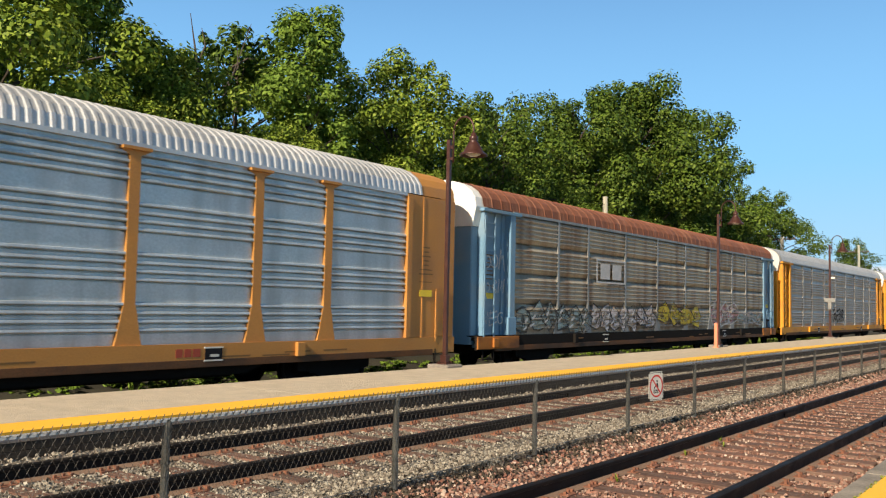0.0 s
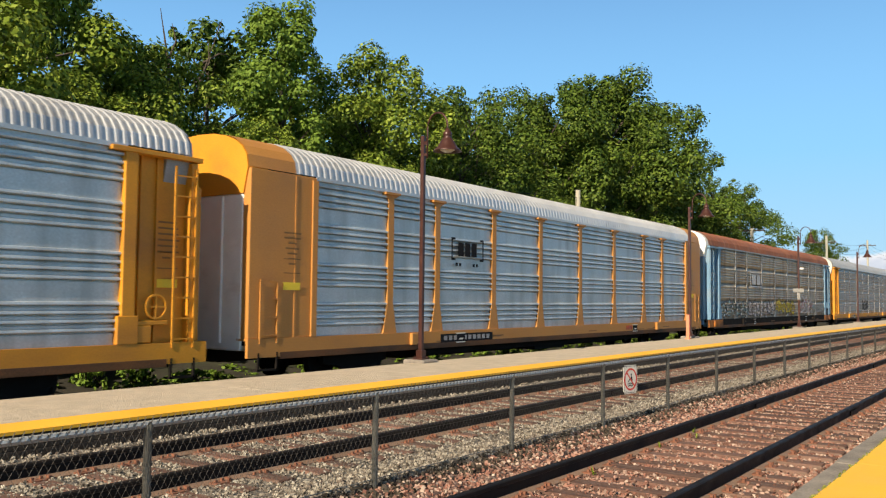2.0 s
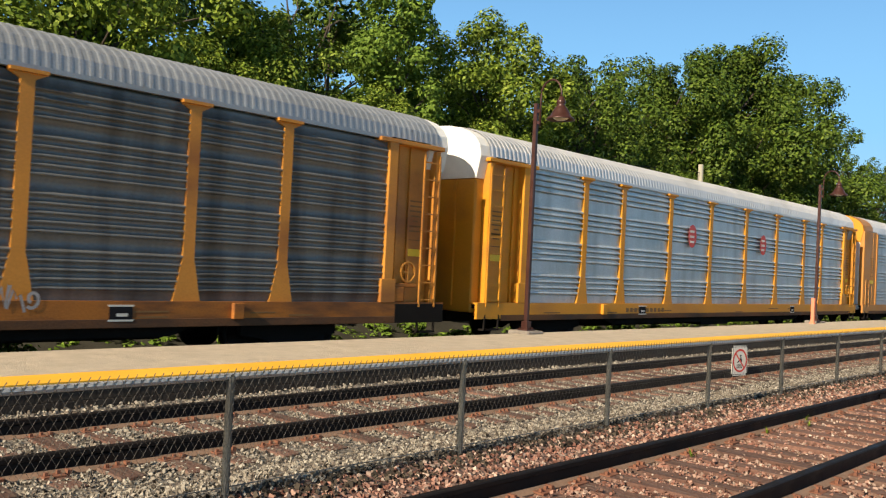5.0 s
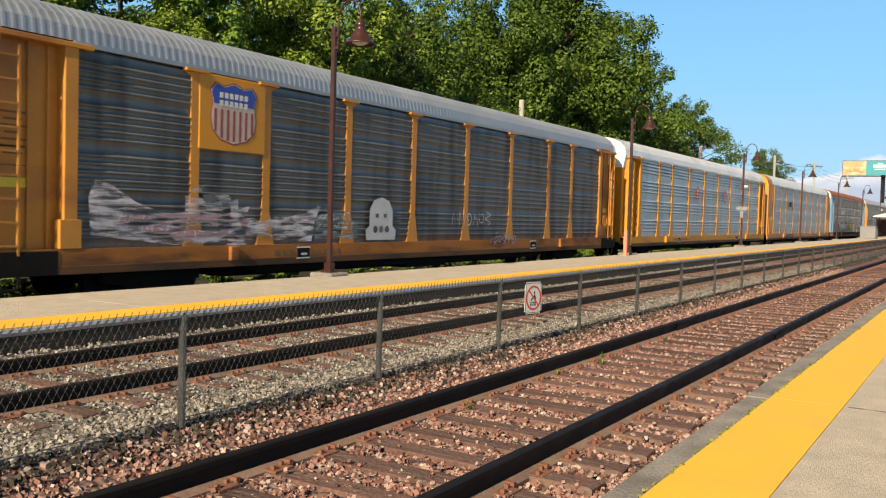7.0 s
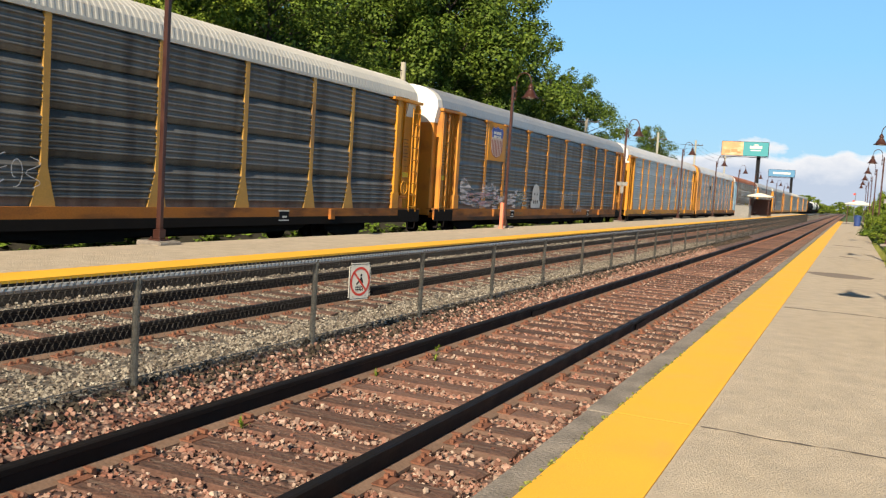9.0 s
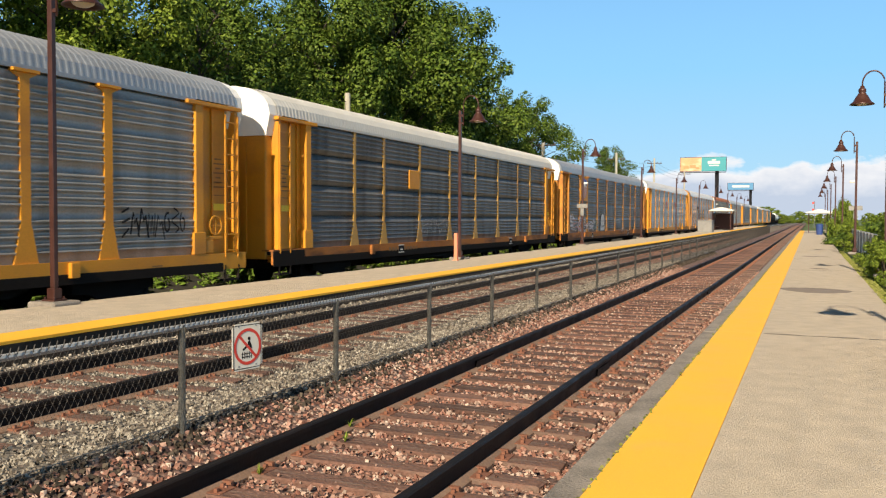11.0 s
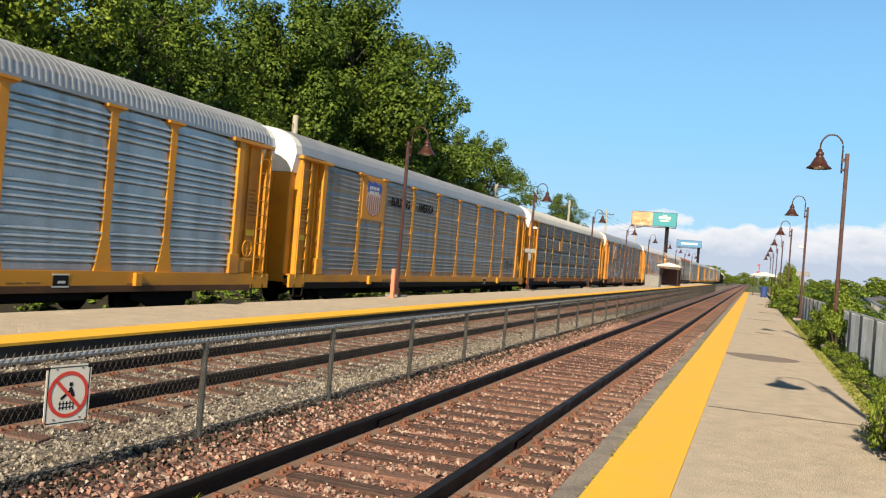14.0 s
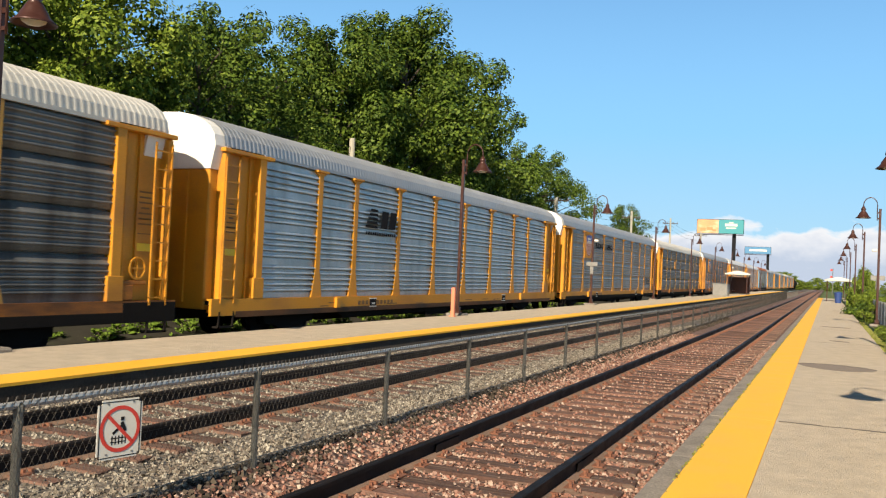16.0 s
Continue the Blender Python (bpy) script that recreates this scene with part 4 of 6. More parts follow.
def make_truck(parent, y):
    bm = B()
    for s in (1, -1):
        x = s * 1.05
        prism(bm, [(y - 1.15, 0.42), (y - 0.7, 0.36), (y - 0.35, 0.22), (y + 0.35, 0.22), (y + 0.7, 0.36), (y + 1.15, 0.42), (y + 1.15, 0.62), (y + 0.5, 0.72), (y - 0.5, 0.72), (y - 1.15, 0.62)], "x", x - 0.07, x + 0.07)
    box(bm, -1.0, 1.0, y - 0.2, y + 0.2, 0.4, 0.66)
    tr = part("truck", bm, DARK, parent, "dark cast steel wheel truck")
    for yy in (y - 0.89, y + 0.89):
        for s in (1, -1):
            bm = B()
            pr = [(0.0, -0.06), (0.12, -0.06), (0.14, -0.03), (0.36, -0.03), (0.40, -0.065), (0.457, -0.065), (0.462, 0.05), (0.485, 0.065), (0.40, 0.065), (0.36, 0.03), (0.0, 0.03)]
            lathe(bm, pr, 20)
            bmesh.ops.rotate(bm, verts=bm.verts, matrix=Matrix.Rotation(radians(-90 * s), 3, "Y"))
            bmesh.ops.translate(bm, verts=bm.verts, vec=(s * 0.76, yy, 0.462))
            part("wheel", bm, STEEL_RAIL, tr)


def make_autorack(st):
    """st: body length, post places, paints and markings."""
    L = st["len"]
    h = L / 2
    rng = random.Random(st["seed"])
    car = thing("autorack_car", st["label"], "railway car", "freight train cars")
    paint, panel, roof, endp = st["paint"], st["panel"], st["roof"], st.get("end_panel", 2.4)
    # underframe
    bm = B()
    for s in (1, -1):
        prism(bm, [(s * (HW - 0.02), SILL0), (s * (HW + 0.05), SILL0), (s * (HW + 0.05), SILL1), (s * (HW - 0.3), SILL1), (s * (HW - 0.3), SILL1 - 0.04), (s * (HW - 0.02), SILL1 - 0.04)], "y", -h, h)
    part("side_sill", bm, st.get("sill", paint), car)
    bm = B()
    box(bm, -HW + 0.05, HW - 0.05, -h + 0.05, h - 0.05, SILL1 - 0.14, SILL1 - 0.05)
    box(bm, -0.35, 0.35, -h + 0.3, h - 0.3, 0.55, SILL1 - 0.14)
    prism(bm, [(-h + 5.4, 0.72), (-h + 6.4, 0.34), (h - 6.4, 0.34), (h - 5.4, 0.72)], "x", -0.5, 0.5)
    prism(bm, [(-h + 5.6, 0.8), (-h + 6.6, 0.46), (h - 6.6, 0.46), (h - 5.6, 0.8)], "x", 1.2, 1.26)
    for i in range(13):
        y = -h + 1.2 + i * (L - 2.4) / 12
        box(bm, -HW + 0.1, HW - 0.1, y - 0.06, y + 0.06, 0.72, SILL1 - 0.14)
    box(bm, 0.6, 1.2, -1.2, 0.9, 0.35, 0.8)
    part("underframe", bm, DARK, car, "grimy dark underframe")
    for s in (1, -1):
        bm = B()
        box(bm, -0.16, 0.16, s * h - 0.2, s * (h + 0.86), 0.68, 0.92) if s > 0 else box(bm, -0.16, 0.16, s * (h + 0.86), s * h + 0.2, 0.68, 0.92)
        box(bm, -0.2, 0.2, min(s * (h + 0.62), s * (h + 0.88)), max(s * (h + 0.62), s * (h + 0.88)), 0.62, 0.98, 0.03)
        part("coupler", bm, DARK, car)
    if st["near"]:
        for y in (-h + 3.9, h - 3.9):
            make_truck(car, y)
    # inner body and far side
    bm = B()
    be = 0.25 if st["ends"] == "flush" else endp - 0.02
    box(bm, -HW + 0.04, HW - 0.14, -h + be, h - be, SILL1 - 0.02, EAVE - 0.02)
    part("body", bm, panel, car)
    edges = [-h + endp] + [-h + p for p in st["posts"]] + [h - endp]
    for a, b in zip(edges, edges[1:]):
        part("side_panel", ridged_panel(a, b, st["style"]), panel, car)
    for y in edges[1:-1]:
        part("side_post", post_shape(y, st.get("post_w", 0.22), st.get("cap", True)), st.get("post_paint", paint), car)
    # eave beam
    bm = B()
    box(bm, HW - 0.1, HW + 0.012, -h + endp, h - endp, EAVE - 0.075, EAVE + 0.005)
    box(bm, -HW - 0.012, -HW + 0.1, -h + endp, h - endp, EAVE - 0.075, EAVE + 0.005)
    part("eave_beam", bm, st.get("eave", roof), car)
    for s in (1, -1):
        def yy(d):
            return s * (h - d)

        def ybox(bm_, x0, x1, d0, d1, z0, z1, bev=0.0):
            box(bm_, x0, x1, min(yy(d0), yy(d1)), max(yy(d0), yy(d1)), z0, z1, bev)
        bm = B()
        if st["ends"] == "flush":
            ybox(bm, HW - 0.3, HW + 0.02, 0.02, endp, SILL1, EAVE - 0.03, 0.01)
            ybox(bm, HW + 0.02, HW + 0.032, 1.30, 1.36, SILL1, EAVE - 0.05)
            part("end_panel", bm, paint, car)
            bm = B()
            ybox(bm, HW + 0.02, HW + 0.06, endp - 0.16, endp + 0.02, SILL1, EAVE - 0.1, 0.01)
            part("corner_post", bm, paint, car)
        else:
            ybox(bm, -HW + 0.2, HW - 0.16, 0.32, endp + 0.05, SILL1, EAVE - 0.12)
            panel_ob = part("end_panel", bm, paint, car)
            for d in (1.05, 1.4):
                bm = B()
                ybox(bm, HW - 0.16, HW - 0.11, d, d + 0.05, SILL1, EAVE - 0.12)
                part("stiffener", bm, paint, panel_ob)
            bm = B()
            ybox(bm, HW - 0.2, HW + 0.05, endp - 0.2, endp + 0.06, SILL1, EAVE - 0.1, 0.01)
            ybox(bm, HW - 0.25, HW + 0.06, endp - 0.28, endp + 0.14, SILL1, SILL1 + 0.5, 0.01)
            part("corner_post", bm, paint, car)
            bm = B()
            ybox(bm, HW - 0.32, HW + 0.03, 0.28, 0.42, SILL0 + 0.05, EAVE - 0.15, 0.01)
            ybox(bm, HW - 0.3, HW - 0.2, 0.75, 0.85, SILL1, EAVE - 0.12, 0.01)
            part("end_post", bm, paint, car)
            bm = B()
            ybox(bm, HW - 0.5, HW + 0.08, 0.2, endp + 0.35, EAVE - 0.13, EAVE - 0.04, 0.01)
            part("top_ledge", bm, paint, car, "narrow ledge above the end bay")
        bm = B()
        for d in (0.30, 0.78):
            ybox(bm, HW + 0.035, HW + 0.065, d, d + 0.04, SILL1 - 0.1, EAVE - 0.25 if st["ends"] != "flush" else 2.25)
        z = SILL1 + 0.05
        while z < (EAVE - 0.3 if st["ends"] != "flush" else 2.3):
            ybox(bm, HW + 0.045, HW + 0.068, 0.3, 0.82, z, z + 0.028)
            z += 0.38
        for z in (SILL1 + 0.3, 2.2):
            ybox(bm, HW - 0.2, HW + 0.05, 0.32, 0.36, z, z + 0.05)
        part("ladder", bm, paint, car, "side ladder with thin rungs")
        if s > 0 and st["near"] and st["ends"] == "open":
            bm = B()
            lathe(bm, [(0.20, -0.02), (0.235, -0.02), (0.235, 0.02), (0.20, 0.02), (0.20, -0.02)], 16)
            box(bm, -0.21, 0.21, -0.015, 0.015, -0.012, 0.012)
            box(bm, -0.015, 0.015, -0.21, 0.21, -0.012, 0.012)
            bmesh.ops.rotate(bm, verts=bm.verts, matrix=Matrix.Rotation(radians(90), 3, "Y"))
            bmesh.ops.translate(bm, verts=bm.verts, vec=(HW + 0.02, h - 1.15, 1.75))
            part("brake_wheel", bm, paint, car)
            bm = B()
            ybox(bm, HW - 0.2, HW + 0.04, 0.9, 1.55, 1.42, 1.5, 0.01)
            ybox(bm, HW - 0.15, HW + 0.05, 1.25, 1.55, 1.1, 1.42, 0.02)
            part("brake_platform", bm, st.get("sill", paint), car)
        # end doors with a cap above
        bm = B()
        ybox(bm, -HW + 0.18, HW - 0.18, 0.0, 0.3, SILL1 - 0.25, EAVE - 0.55, 0.03)
        door = part("end_door", bm, st.get("door", paint), car)
        for x in (-0.75, 0.0, 0.75):
            bm = B()
            ybox(bm, x - 0.04, x + 0.04, -0.05, 0.0, SILL1 - 0.1, EAVE - 0.6)
            part("door_rib", bm, st.get("door", paint), door)
        bm = B()
        arc = [(px * 0.985, pz - 0.012) for px, pz in roof_arc()]
        out = [(HW - 0.16, EAVE - 0.55)] + arc + [(-HW + 0.16, EAVE - 0.55)]
        back = st.get("front_in", 0.0) + 0.24 if s > 0 and st.get("front_in") else 0.0
        prism(bm, out, "y", min(yy(back - 0.02), yy(back + 0.55)), max(yy(back - 0.02), yy(back + 0.55)))
        part("end_cap", bm, st["cap_paint"][0 if s > 0 else 1], car, "rounded roof end cap")
        if st.get("end_sill"):
            bm = B()
            ybox(bm, HW + 0.04, HW + 0.085, 0.0, 2.1, SILL0 + 0.02, SILL1 - 0.03, 0.01)
            ybox(bm, HW + 0.085, HW + 0.15, 0.7, 0.95, SILL0 + 0.06, SILL1 - 0.07, 0.01)
            part("end_sill", bm, st["end_sill"], car, "rusty orange end of the sill")
        # added near-black strip over the sill's end, standing for shade between the cars
        if st.get("shade_ends"):
            bm = B()
            ybox(bm, HW + 0.03, HW + 0.058, 0.0, endp - 0.3, SILL0 - 0.05, SILL1 - 0.03, 0.008)
            part("end_sill", bm, DARK, car, "near-black strip added over the sill's end for the shade between cars")
        # brake step and uncoupling lever
        bm = B()
        ybox(bm, HW - 0.1, HW + 0.06, 0.25, 0.85, 0.42, 0.46)
        ybox(bm, HW + 0.02, HW + 0.06, 0.27, 0.31, 0.42, SILL0 + 0.1)
        ybox(bm, HW + 0.02, HW + 0.06, 0.79, 0.83, 0.42, SILL0 + 0.1)
        part("step", bm, DARK, car)
    part("roof", roof_sheet(-h + st.get("roof_in", 0.3), h - st.get("roof_in", 0.3) - st.get("front_in", 0.0), st.get("rib", 0.17), st.get("rib_depth", 0.018), st.get("seam", 0.0)), roof, car, smooth=False)
    if st.get("roof_in", 0.3) > 1:
        for s in (1, -1):
            part("roof_end", roof_sheet(min(s * h, s * (h - st["roof_in"])), max(s * h, s * (h - st["roof_in"])), 3, 0.0), paint, car, "painted smooth roof end")
    if not st["near"]:
        return car
    bm = B()
    # rusty edge; deep flanges go near black, painting shade on the sill's lower half
    fl = st.get("flange", 0.10)
    box(bm, HW - 0.06, HW + 0.054, -h + 0.9, h - 0.9, SILL0 - 0.05, SILL0 + fl, 0.008)
    part("sill_flange", bm, SILL_RUST if fl < 0.15 else DARK, car, "grimy dark lower edge of the sill, near black where shade is painted in")
    # stencils and labels at the ends, sill boxes
    for s in (1, -1):
        x = HW + 0.034 if st["ends"] == "flush" else HW - 0.155
        c = s * (h - endp * (0.62 if st["ends"] == "flush" else 0.45))
        bm = B()
        for i in range(7):
            z = 3.3 - i * 0.11
            w = rng.uniform(0.08, 0.3)
            box(bm, x, x + 0.003, c - w, c + w, z, z + 0.035)
        for z0, z1 in ((2.45, 2.47), (2.75, 2.77)):
            box(bm, x, x + 0.003, c - 0.25, c + 0.25, z0, z1)
        part("stencil", bm, STENCIL, car, "rows of small brown stencil bars")["kind"] = "stuff"
        bm = B()
        box(bm, x, x + 0.006, c - 0.25, c + 0.25, 2.1, 2.26, 0.002)
        part("warning_label", bm, LABEL_Y, car, "yellow warning label")
        bm = B()
        yb = s * (h - 5.5)
        box(bm, HW + 0.05, HW + 0.14, yb - 0.11, yb + 0.11, SILL0 + 0.08, SILL1 - 0.02, 0.01)
        part("tie_down", bm, st.get("sill", paint), car)
        bm = B()
        yb = s * (h - 7.7)
        box(bm, HW + 0.05, HW + 0.058, yb - 0.2, yb + 0.2, SILL0 + 0.09, SILL1 - 0.09)
        part("placard", bm, BLACK, car, "black placard on the sill")
        bm = B()
        for a0, a1, b0, b1 in ((yb - .22, yb + .22, SILL1 - .09, SILL1 - .06), (yb - .22, yb + .22, SILL0 + .06, SILL0 + .09)):
            box(bm, HW + 0.05, HW + 0.06, a0, a1, b0, b1)
        box(bm, HW + 0.058, HW + 0.06, yb - 0.08, yb + 0.12, SILL0 + 0.14, SILL1 - 0.2)
        part("placard_frame", bm, SIGN_WHITE, car)
    if st["ends"] == "flush":
        bm = B()
        box(bm, HW + 0.05, HW + 0.054, -7.0, -4.4, SILL0 + 0.08, SILL1 - 0.08)
        part("mark_field", bm, BLACK, car, "black field behind the reporting mark bars")
    for i in range(0 if st.get("end_sill") else 10):
        bm = B()
        yb = -6.85 + i * 0.235
        box(bm, HW + 0.054, HW + 0.057, yb, yb + 0.15, SILL0 + 0.14, SILL1 - 0.13)
        part("mark_bar", bm, CHALK_DIM if st["ends"] == "flush" else STENCIL, car)
    for i in range(9):
        bm = B()
        y = rng.uniform(-h + 3, h - 3)
        w = rng.uniform(0.15, 0.4)
        z = SILL0 + rng.uniform(0.1, 0.22)
        box(bm, HW + 0.05, HW + 0.053, y - w, y + w, z, z + 0.03)
        part("sill_mark", bm, STENCIL, car)
    return car


STYLES = {
    2: dict(cap=False, post_w=0.1, post_paint=TANGREY, len=27.2, seed=2, paint=YEL, panel=TANGREY, roof=ROOF_GRY, ends="open", cap_paint=(ROOF_WHT, ROOF_WHT), style="plain", near=True, label="yellow autorack car with weathered tan-gray ridged sides"),
    1: dict(len=27.2, seed=3, paint=CBLUE, panel=BROWNGREY, roof=ROOF_RST, ends="open", cap_paint=(WHITE, WHITE), style="seamed", near=True, post_paint=GREY, post_w=0.12, cap=False, sill=DARK, end_sill=SILL_ORANGE, eave=GREY, rib=0.48, rib_depth=0.012, seam=0.05, label="old blue autorack car with rusty roof and graffiti"),
    0: dict(rib=0.2, len=27.5, seed=4, paint=TAN, panel=SILVER, roof=ROOF_SIL, ends="flush", cap_paint=(TAN, YEL), style="grouped", near=True, door=WHITE, roof_in=1.35, label="tan autorack car with clean silver ridged sides"),
    -1: dict(front_in=0.14, rib_depth=0.016, len=27.2, seed=5, paint=YEL, panel=SILVER, roof=ROOF_SIL, ends="open", cap_paint=(ROOF_GRY, WHITE), style="grouped", near=True, label="yellow autorack car with silver sides and red emblem"),
    -2: dict(shade_ends=True, rib_depth=0.007, len=27.2, seed=6, paint=ORG, sill=SILL_ORANGE, panel=DKGREY, roof=ROOF_GRY, ends="open", cap_paint=(WHITE, WHITE), style="plain", near=True, label="rusty yellow autorack car with dark gray graffiti-covered sides"),
    -3: dict(front_in=0.14, shade_ends=True, rib_depth=0.007, flange=0.17, cap=False, post_w=0.15, post_paint=OCHRE, sill=SILL_ORANGE, len=27.2, seed=7, paint=YEL, panel=DKGREY, roof=ROOF_WHT, ends="open", cap_paint=(WHITE, WHITE), style="seamed", near=True, label="yellow autorack car with dark seamed sides and white roof"),
    -4: dict(rib_depth=0.007, flange=0.16, len=27.2, seed=8, paint=YEL, panel=GREY, roof=ROOF_GRY, ends="open", cap_paint=(WHITE, WHITE), style="plain", near=True, label="yellow autorack car with gray sides, shield and slogan"),
    -5: dict(rib_depth=0.011, len=27.2, seed=9, paint=YEL, panel=SILVER_DULL, roof=ROOF_GRY, ends="open", cap_paint=(WHITE, WHITE), style="strips", near=True, label="yellow autorack car with silver sides and black emblem"),
    -6: dict(front_in=0.14, shade_ends=True, rib_depth=0.008, flange=0.17, cap=False, post_w=0.15, post_paint=OCHRE, sill=SILL_ORANGE, len=27.2, seed=10, paint=YEL, panel=DKGREY, roof=ROOF_WHT, ends="open", cap_paint=(WHITE, WHITE), style="seamed", near=True, label="yellow autorack car with dark seamed sides and cream roof"),
    3: dict(cap=False, post_w=0.1, post_paint=GREY, len=27.2, seed=11, paint=YEL, panel=DKGREY, roof=ROOF_GRY, ends="open", cap_paint=(WHITE, WHITE), style="plain", near=False, label="yellow autorack car with dark gray sides"),
    4: dict(cap=False, post_w=0.1, post_paint=BROWNGREY, len=27.2, seed=12, paint=ORG, panel=BROWNGREY, roof=ROOF_GRY, ends="open", cap_paint=(WHITE, WHITE), style="plain", near=False, label="rusty autorack car with brown-gray sides"),
    5: dict(cap=False, post_w=0.1, post_paint=TANGREY, len=27.2, seed=13, paint=YEL, panel=TANGREY, roof=ROOF_WHT, ends="open", cap_paint=(WHITE, WHITE), style="plain", near=False, label="yellow autorack car with tan-gray sides"),
    6: dict(cap=False, post_w=0.1, post_paint=TANGREY, len=27.2, seed=14, paint=ORG, panel=TANGREY, roof=ROOF_GRY, ends="open", cap_paint=(WHITE, WHITE), style="plain", near=False, label="rusty autorack car with tan-gray sides far ahead"),
    7: dict(cap=False, post_w=0.1, post_paint=GREY, len=27.2, seed=15, paint=YEL, panel=GREY, roof=ROOF_GRY, ends="open", cap_paint=(WHITE, WHITE), style="plain", near=False, label="yellow autorack car with gray sides far ahead"),
}
BAYS = [-9.1, -7.1, -4.25, -1.42, 1.42, 4.25, 7.1, 9.1]
TRAIN = []
for idx, st in STYLES.items():
    st["posts"] = [st["len"] / 2 + v for v in BAYS]
    st["end_panel"] = st["len"] / 2 - 11.78
    TRAIN.append((make_autorack(st), idx * PITCH))


def car_at(idx):
    return next(c for c, off in TRAIN if abs(off - idx * PITCH) < 0.1)


def make_tank(white, seed):
    car = thing("tank_car", "white cylindrical tank car" if white else "black cylindrical tank car", "railway car", "freight train cars")
    m = WHITE if white else BLACK
    bm = B()
    tube(bm, [(0, -8.2, 2.5), (0, -7.9, 2.5), (0, -7.2, 2.5), (0, 7.2, 2.5), (0, 7.9, 2.5), (0, 8.2, 2.5)], [0.6, 1.2, 1.5, 1.5, 1.2, 0.6], 20)
    part("tank", bm, m, car, smooth=True)
    bm = B()
    lathe(bm, [(0.45, 3.9), (0.45, 4.3), (0.2, 4.4), (0, 4.4)], 12)
    part("dome", bm, m, car)
    bm = B()
    box(bm, -0.4, 0.4, -8.3, 8.3, 0.75, 1.05)
    for s in (1, -1):
        box(bm, -1.3, 1.3, s * 7.3 - 0.5, s * 7.3 + 0.5, 0.7, 1.5)
        box(bm, -1.1, 1.1, s * 6.6 - 1.1, s * 6.6 + 1.1, 0.1, 0.7)
    part("underframe", bm, DARK, car)
    bm = B()
    for y in (-0.5, 0.5):
        box(bm, 1.45, 1.5, y - 0.03, y + 0.03, 1.0, 4.0)
    for z in (1.4, 1.8, 2.2, 2.6, 3.0, 3.4, 3.8):
        box(bm, 1.46, 1.49, -0.5, 0.5, z, z + 0.03)
    part("ladder", bm, DARK, car)
    return car


black_tank, white_tank = make_tank(False, 1), make_tank(True, 2)
y_off = 7 * PITCH + 14.0 + 9.5
for k in range(9):
    src = white_tank if k in (3, 4, 6) else black_tank
    if k == 0:
        c = black_tank
    elif k == 3:
        c = white_tank
    else:
        c = copy_thing(src, pose(0, 0, 0))
    TRAIN.append((c, y_off + k * 17.8))


# ---- markings on the cars ----
FX = HW + 0.012


def text_mesh(words, size, material, parent, y, z, x, name, label, bold=0.0):
    cu = bpy.data.curves.new("lettering", "FONT")
    cu.body, cu.size, cu.align_x = words, size, "CENTER"
    cu.offset, cu.resolution_u = bold, 2
    tmp = new("lettering", cu)
    me = bpy.data.meshes.new_from_object(tmp.evaluated_get(bpy.context.evaluated_depsgraph_get()))
    bpy.data.objects.remove(tmp)
    me.materials.clear()
    me.materials.append(material)
    ob = new(name, me)
    ob.parent = parent
    ob.matrix_basis = pose(x, y, z, 90, 0, 90)
    tagged(ob, label)
    return ob


def shield(car, y):
    bm = B()
    box(bm, HW - 0.06, HW + 0.02, y - 0.92, y + 0.92, 3.02, EAVE - 0.1, 0.01)
    board = part("emblem_board", bm, YEL, car, "yellow board behind the shield")
    out = [(0, -0.58), (0.32, -0.50), (0.50, -0.33), (0.545, -0.1), (0.50, 0.17), (0.56, 0.40), (0.44, 0.55), (0.24, 0.50), (0, 0.58)]
    out = [(u * 1.14, v * 1.06) for u, v in out]
    out = out + [(-a, b) for a, b in out[-2:0:-1]]
    zc = 3.78
    for m, k, x, lab in ((SHIELD_RED, 1.04, 0.021, "dark red shield outline"), (SHIELD_PALE, 0.99, 0.025, "faded pinkish white shield field")):
        bm = B()
        prism(bm, [(y + a * k, zc + b * k) for a, b in out], "x", HW + x, HW + x + 0.003)
        part("shield", bm, m, board, lab)
    bm = B()
    top = [(a * 0.97, b * 0.97) for a, b in out if b > 0.0]
    prism(bm, [(y + a, zc + b) for a, b in top], "x", HW + 0.029, HW + 0.032)
    part("shield_chief", bm, BLUE, board, "blue upper field of the shield")
    bm = B()
    for z0 in (0.14, 0.30):
        for i in range(6):
            w = 0.125
            yy = y - 0.40 + i * 0.137
            box(bm, HW + 0.032, HW + 0.035, yy, yy + w * 0.72, zc + z0, zc + z0 + 0.11)
    part("shield_lettering", bm, SIGN_WHITE, board, "plain white bars on blue")["kind"] = "stuff"
    bm = B()
    for i in range(7):
        yy = -0.51 + i * 0.17
        lo = -0.56 + 0.9 * (abs(yy) / 0.62) ** 3 * 0.35
        box(bm, HW + 0.029, HW + 0.032, y + yy - 0.034, y + yy + 0.034, zc + lo, zc + 0.07)
    part("shield_stripe", bm, SHIELD_RED, board, "red stripes of the shield")


def blob(bm, cy, cz, ry, rz, x, seed, n=28, rough=0.12):
    rng = random.Random(seed)
    pts = []
    for i in range(n):
        a = 6.28318 * i / n
        k = 1 + rng.uniform(-rough, rough)
        pts.append(bm.verts.new((x, cy + ry * k * math.cos(a), cz + rz * k * math.sin(a))))
    bm.faces.new(pts)


def graff(bm, material, car, label):
    ob = part("graffiti", bm, material, car, label)
    ob["kind"] = "stuff"
    return ob


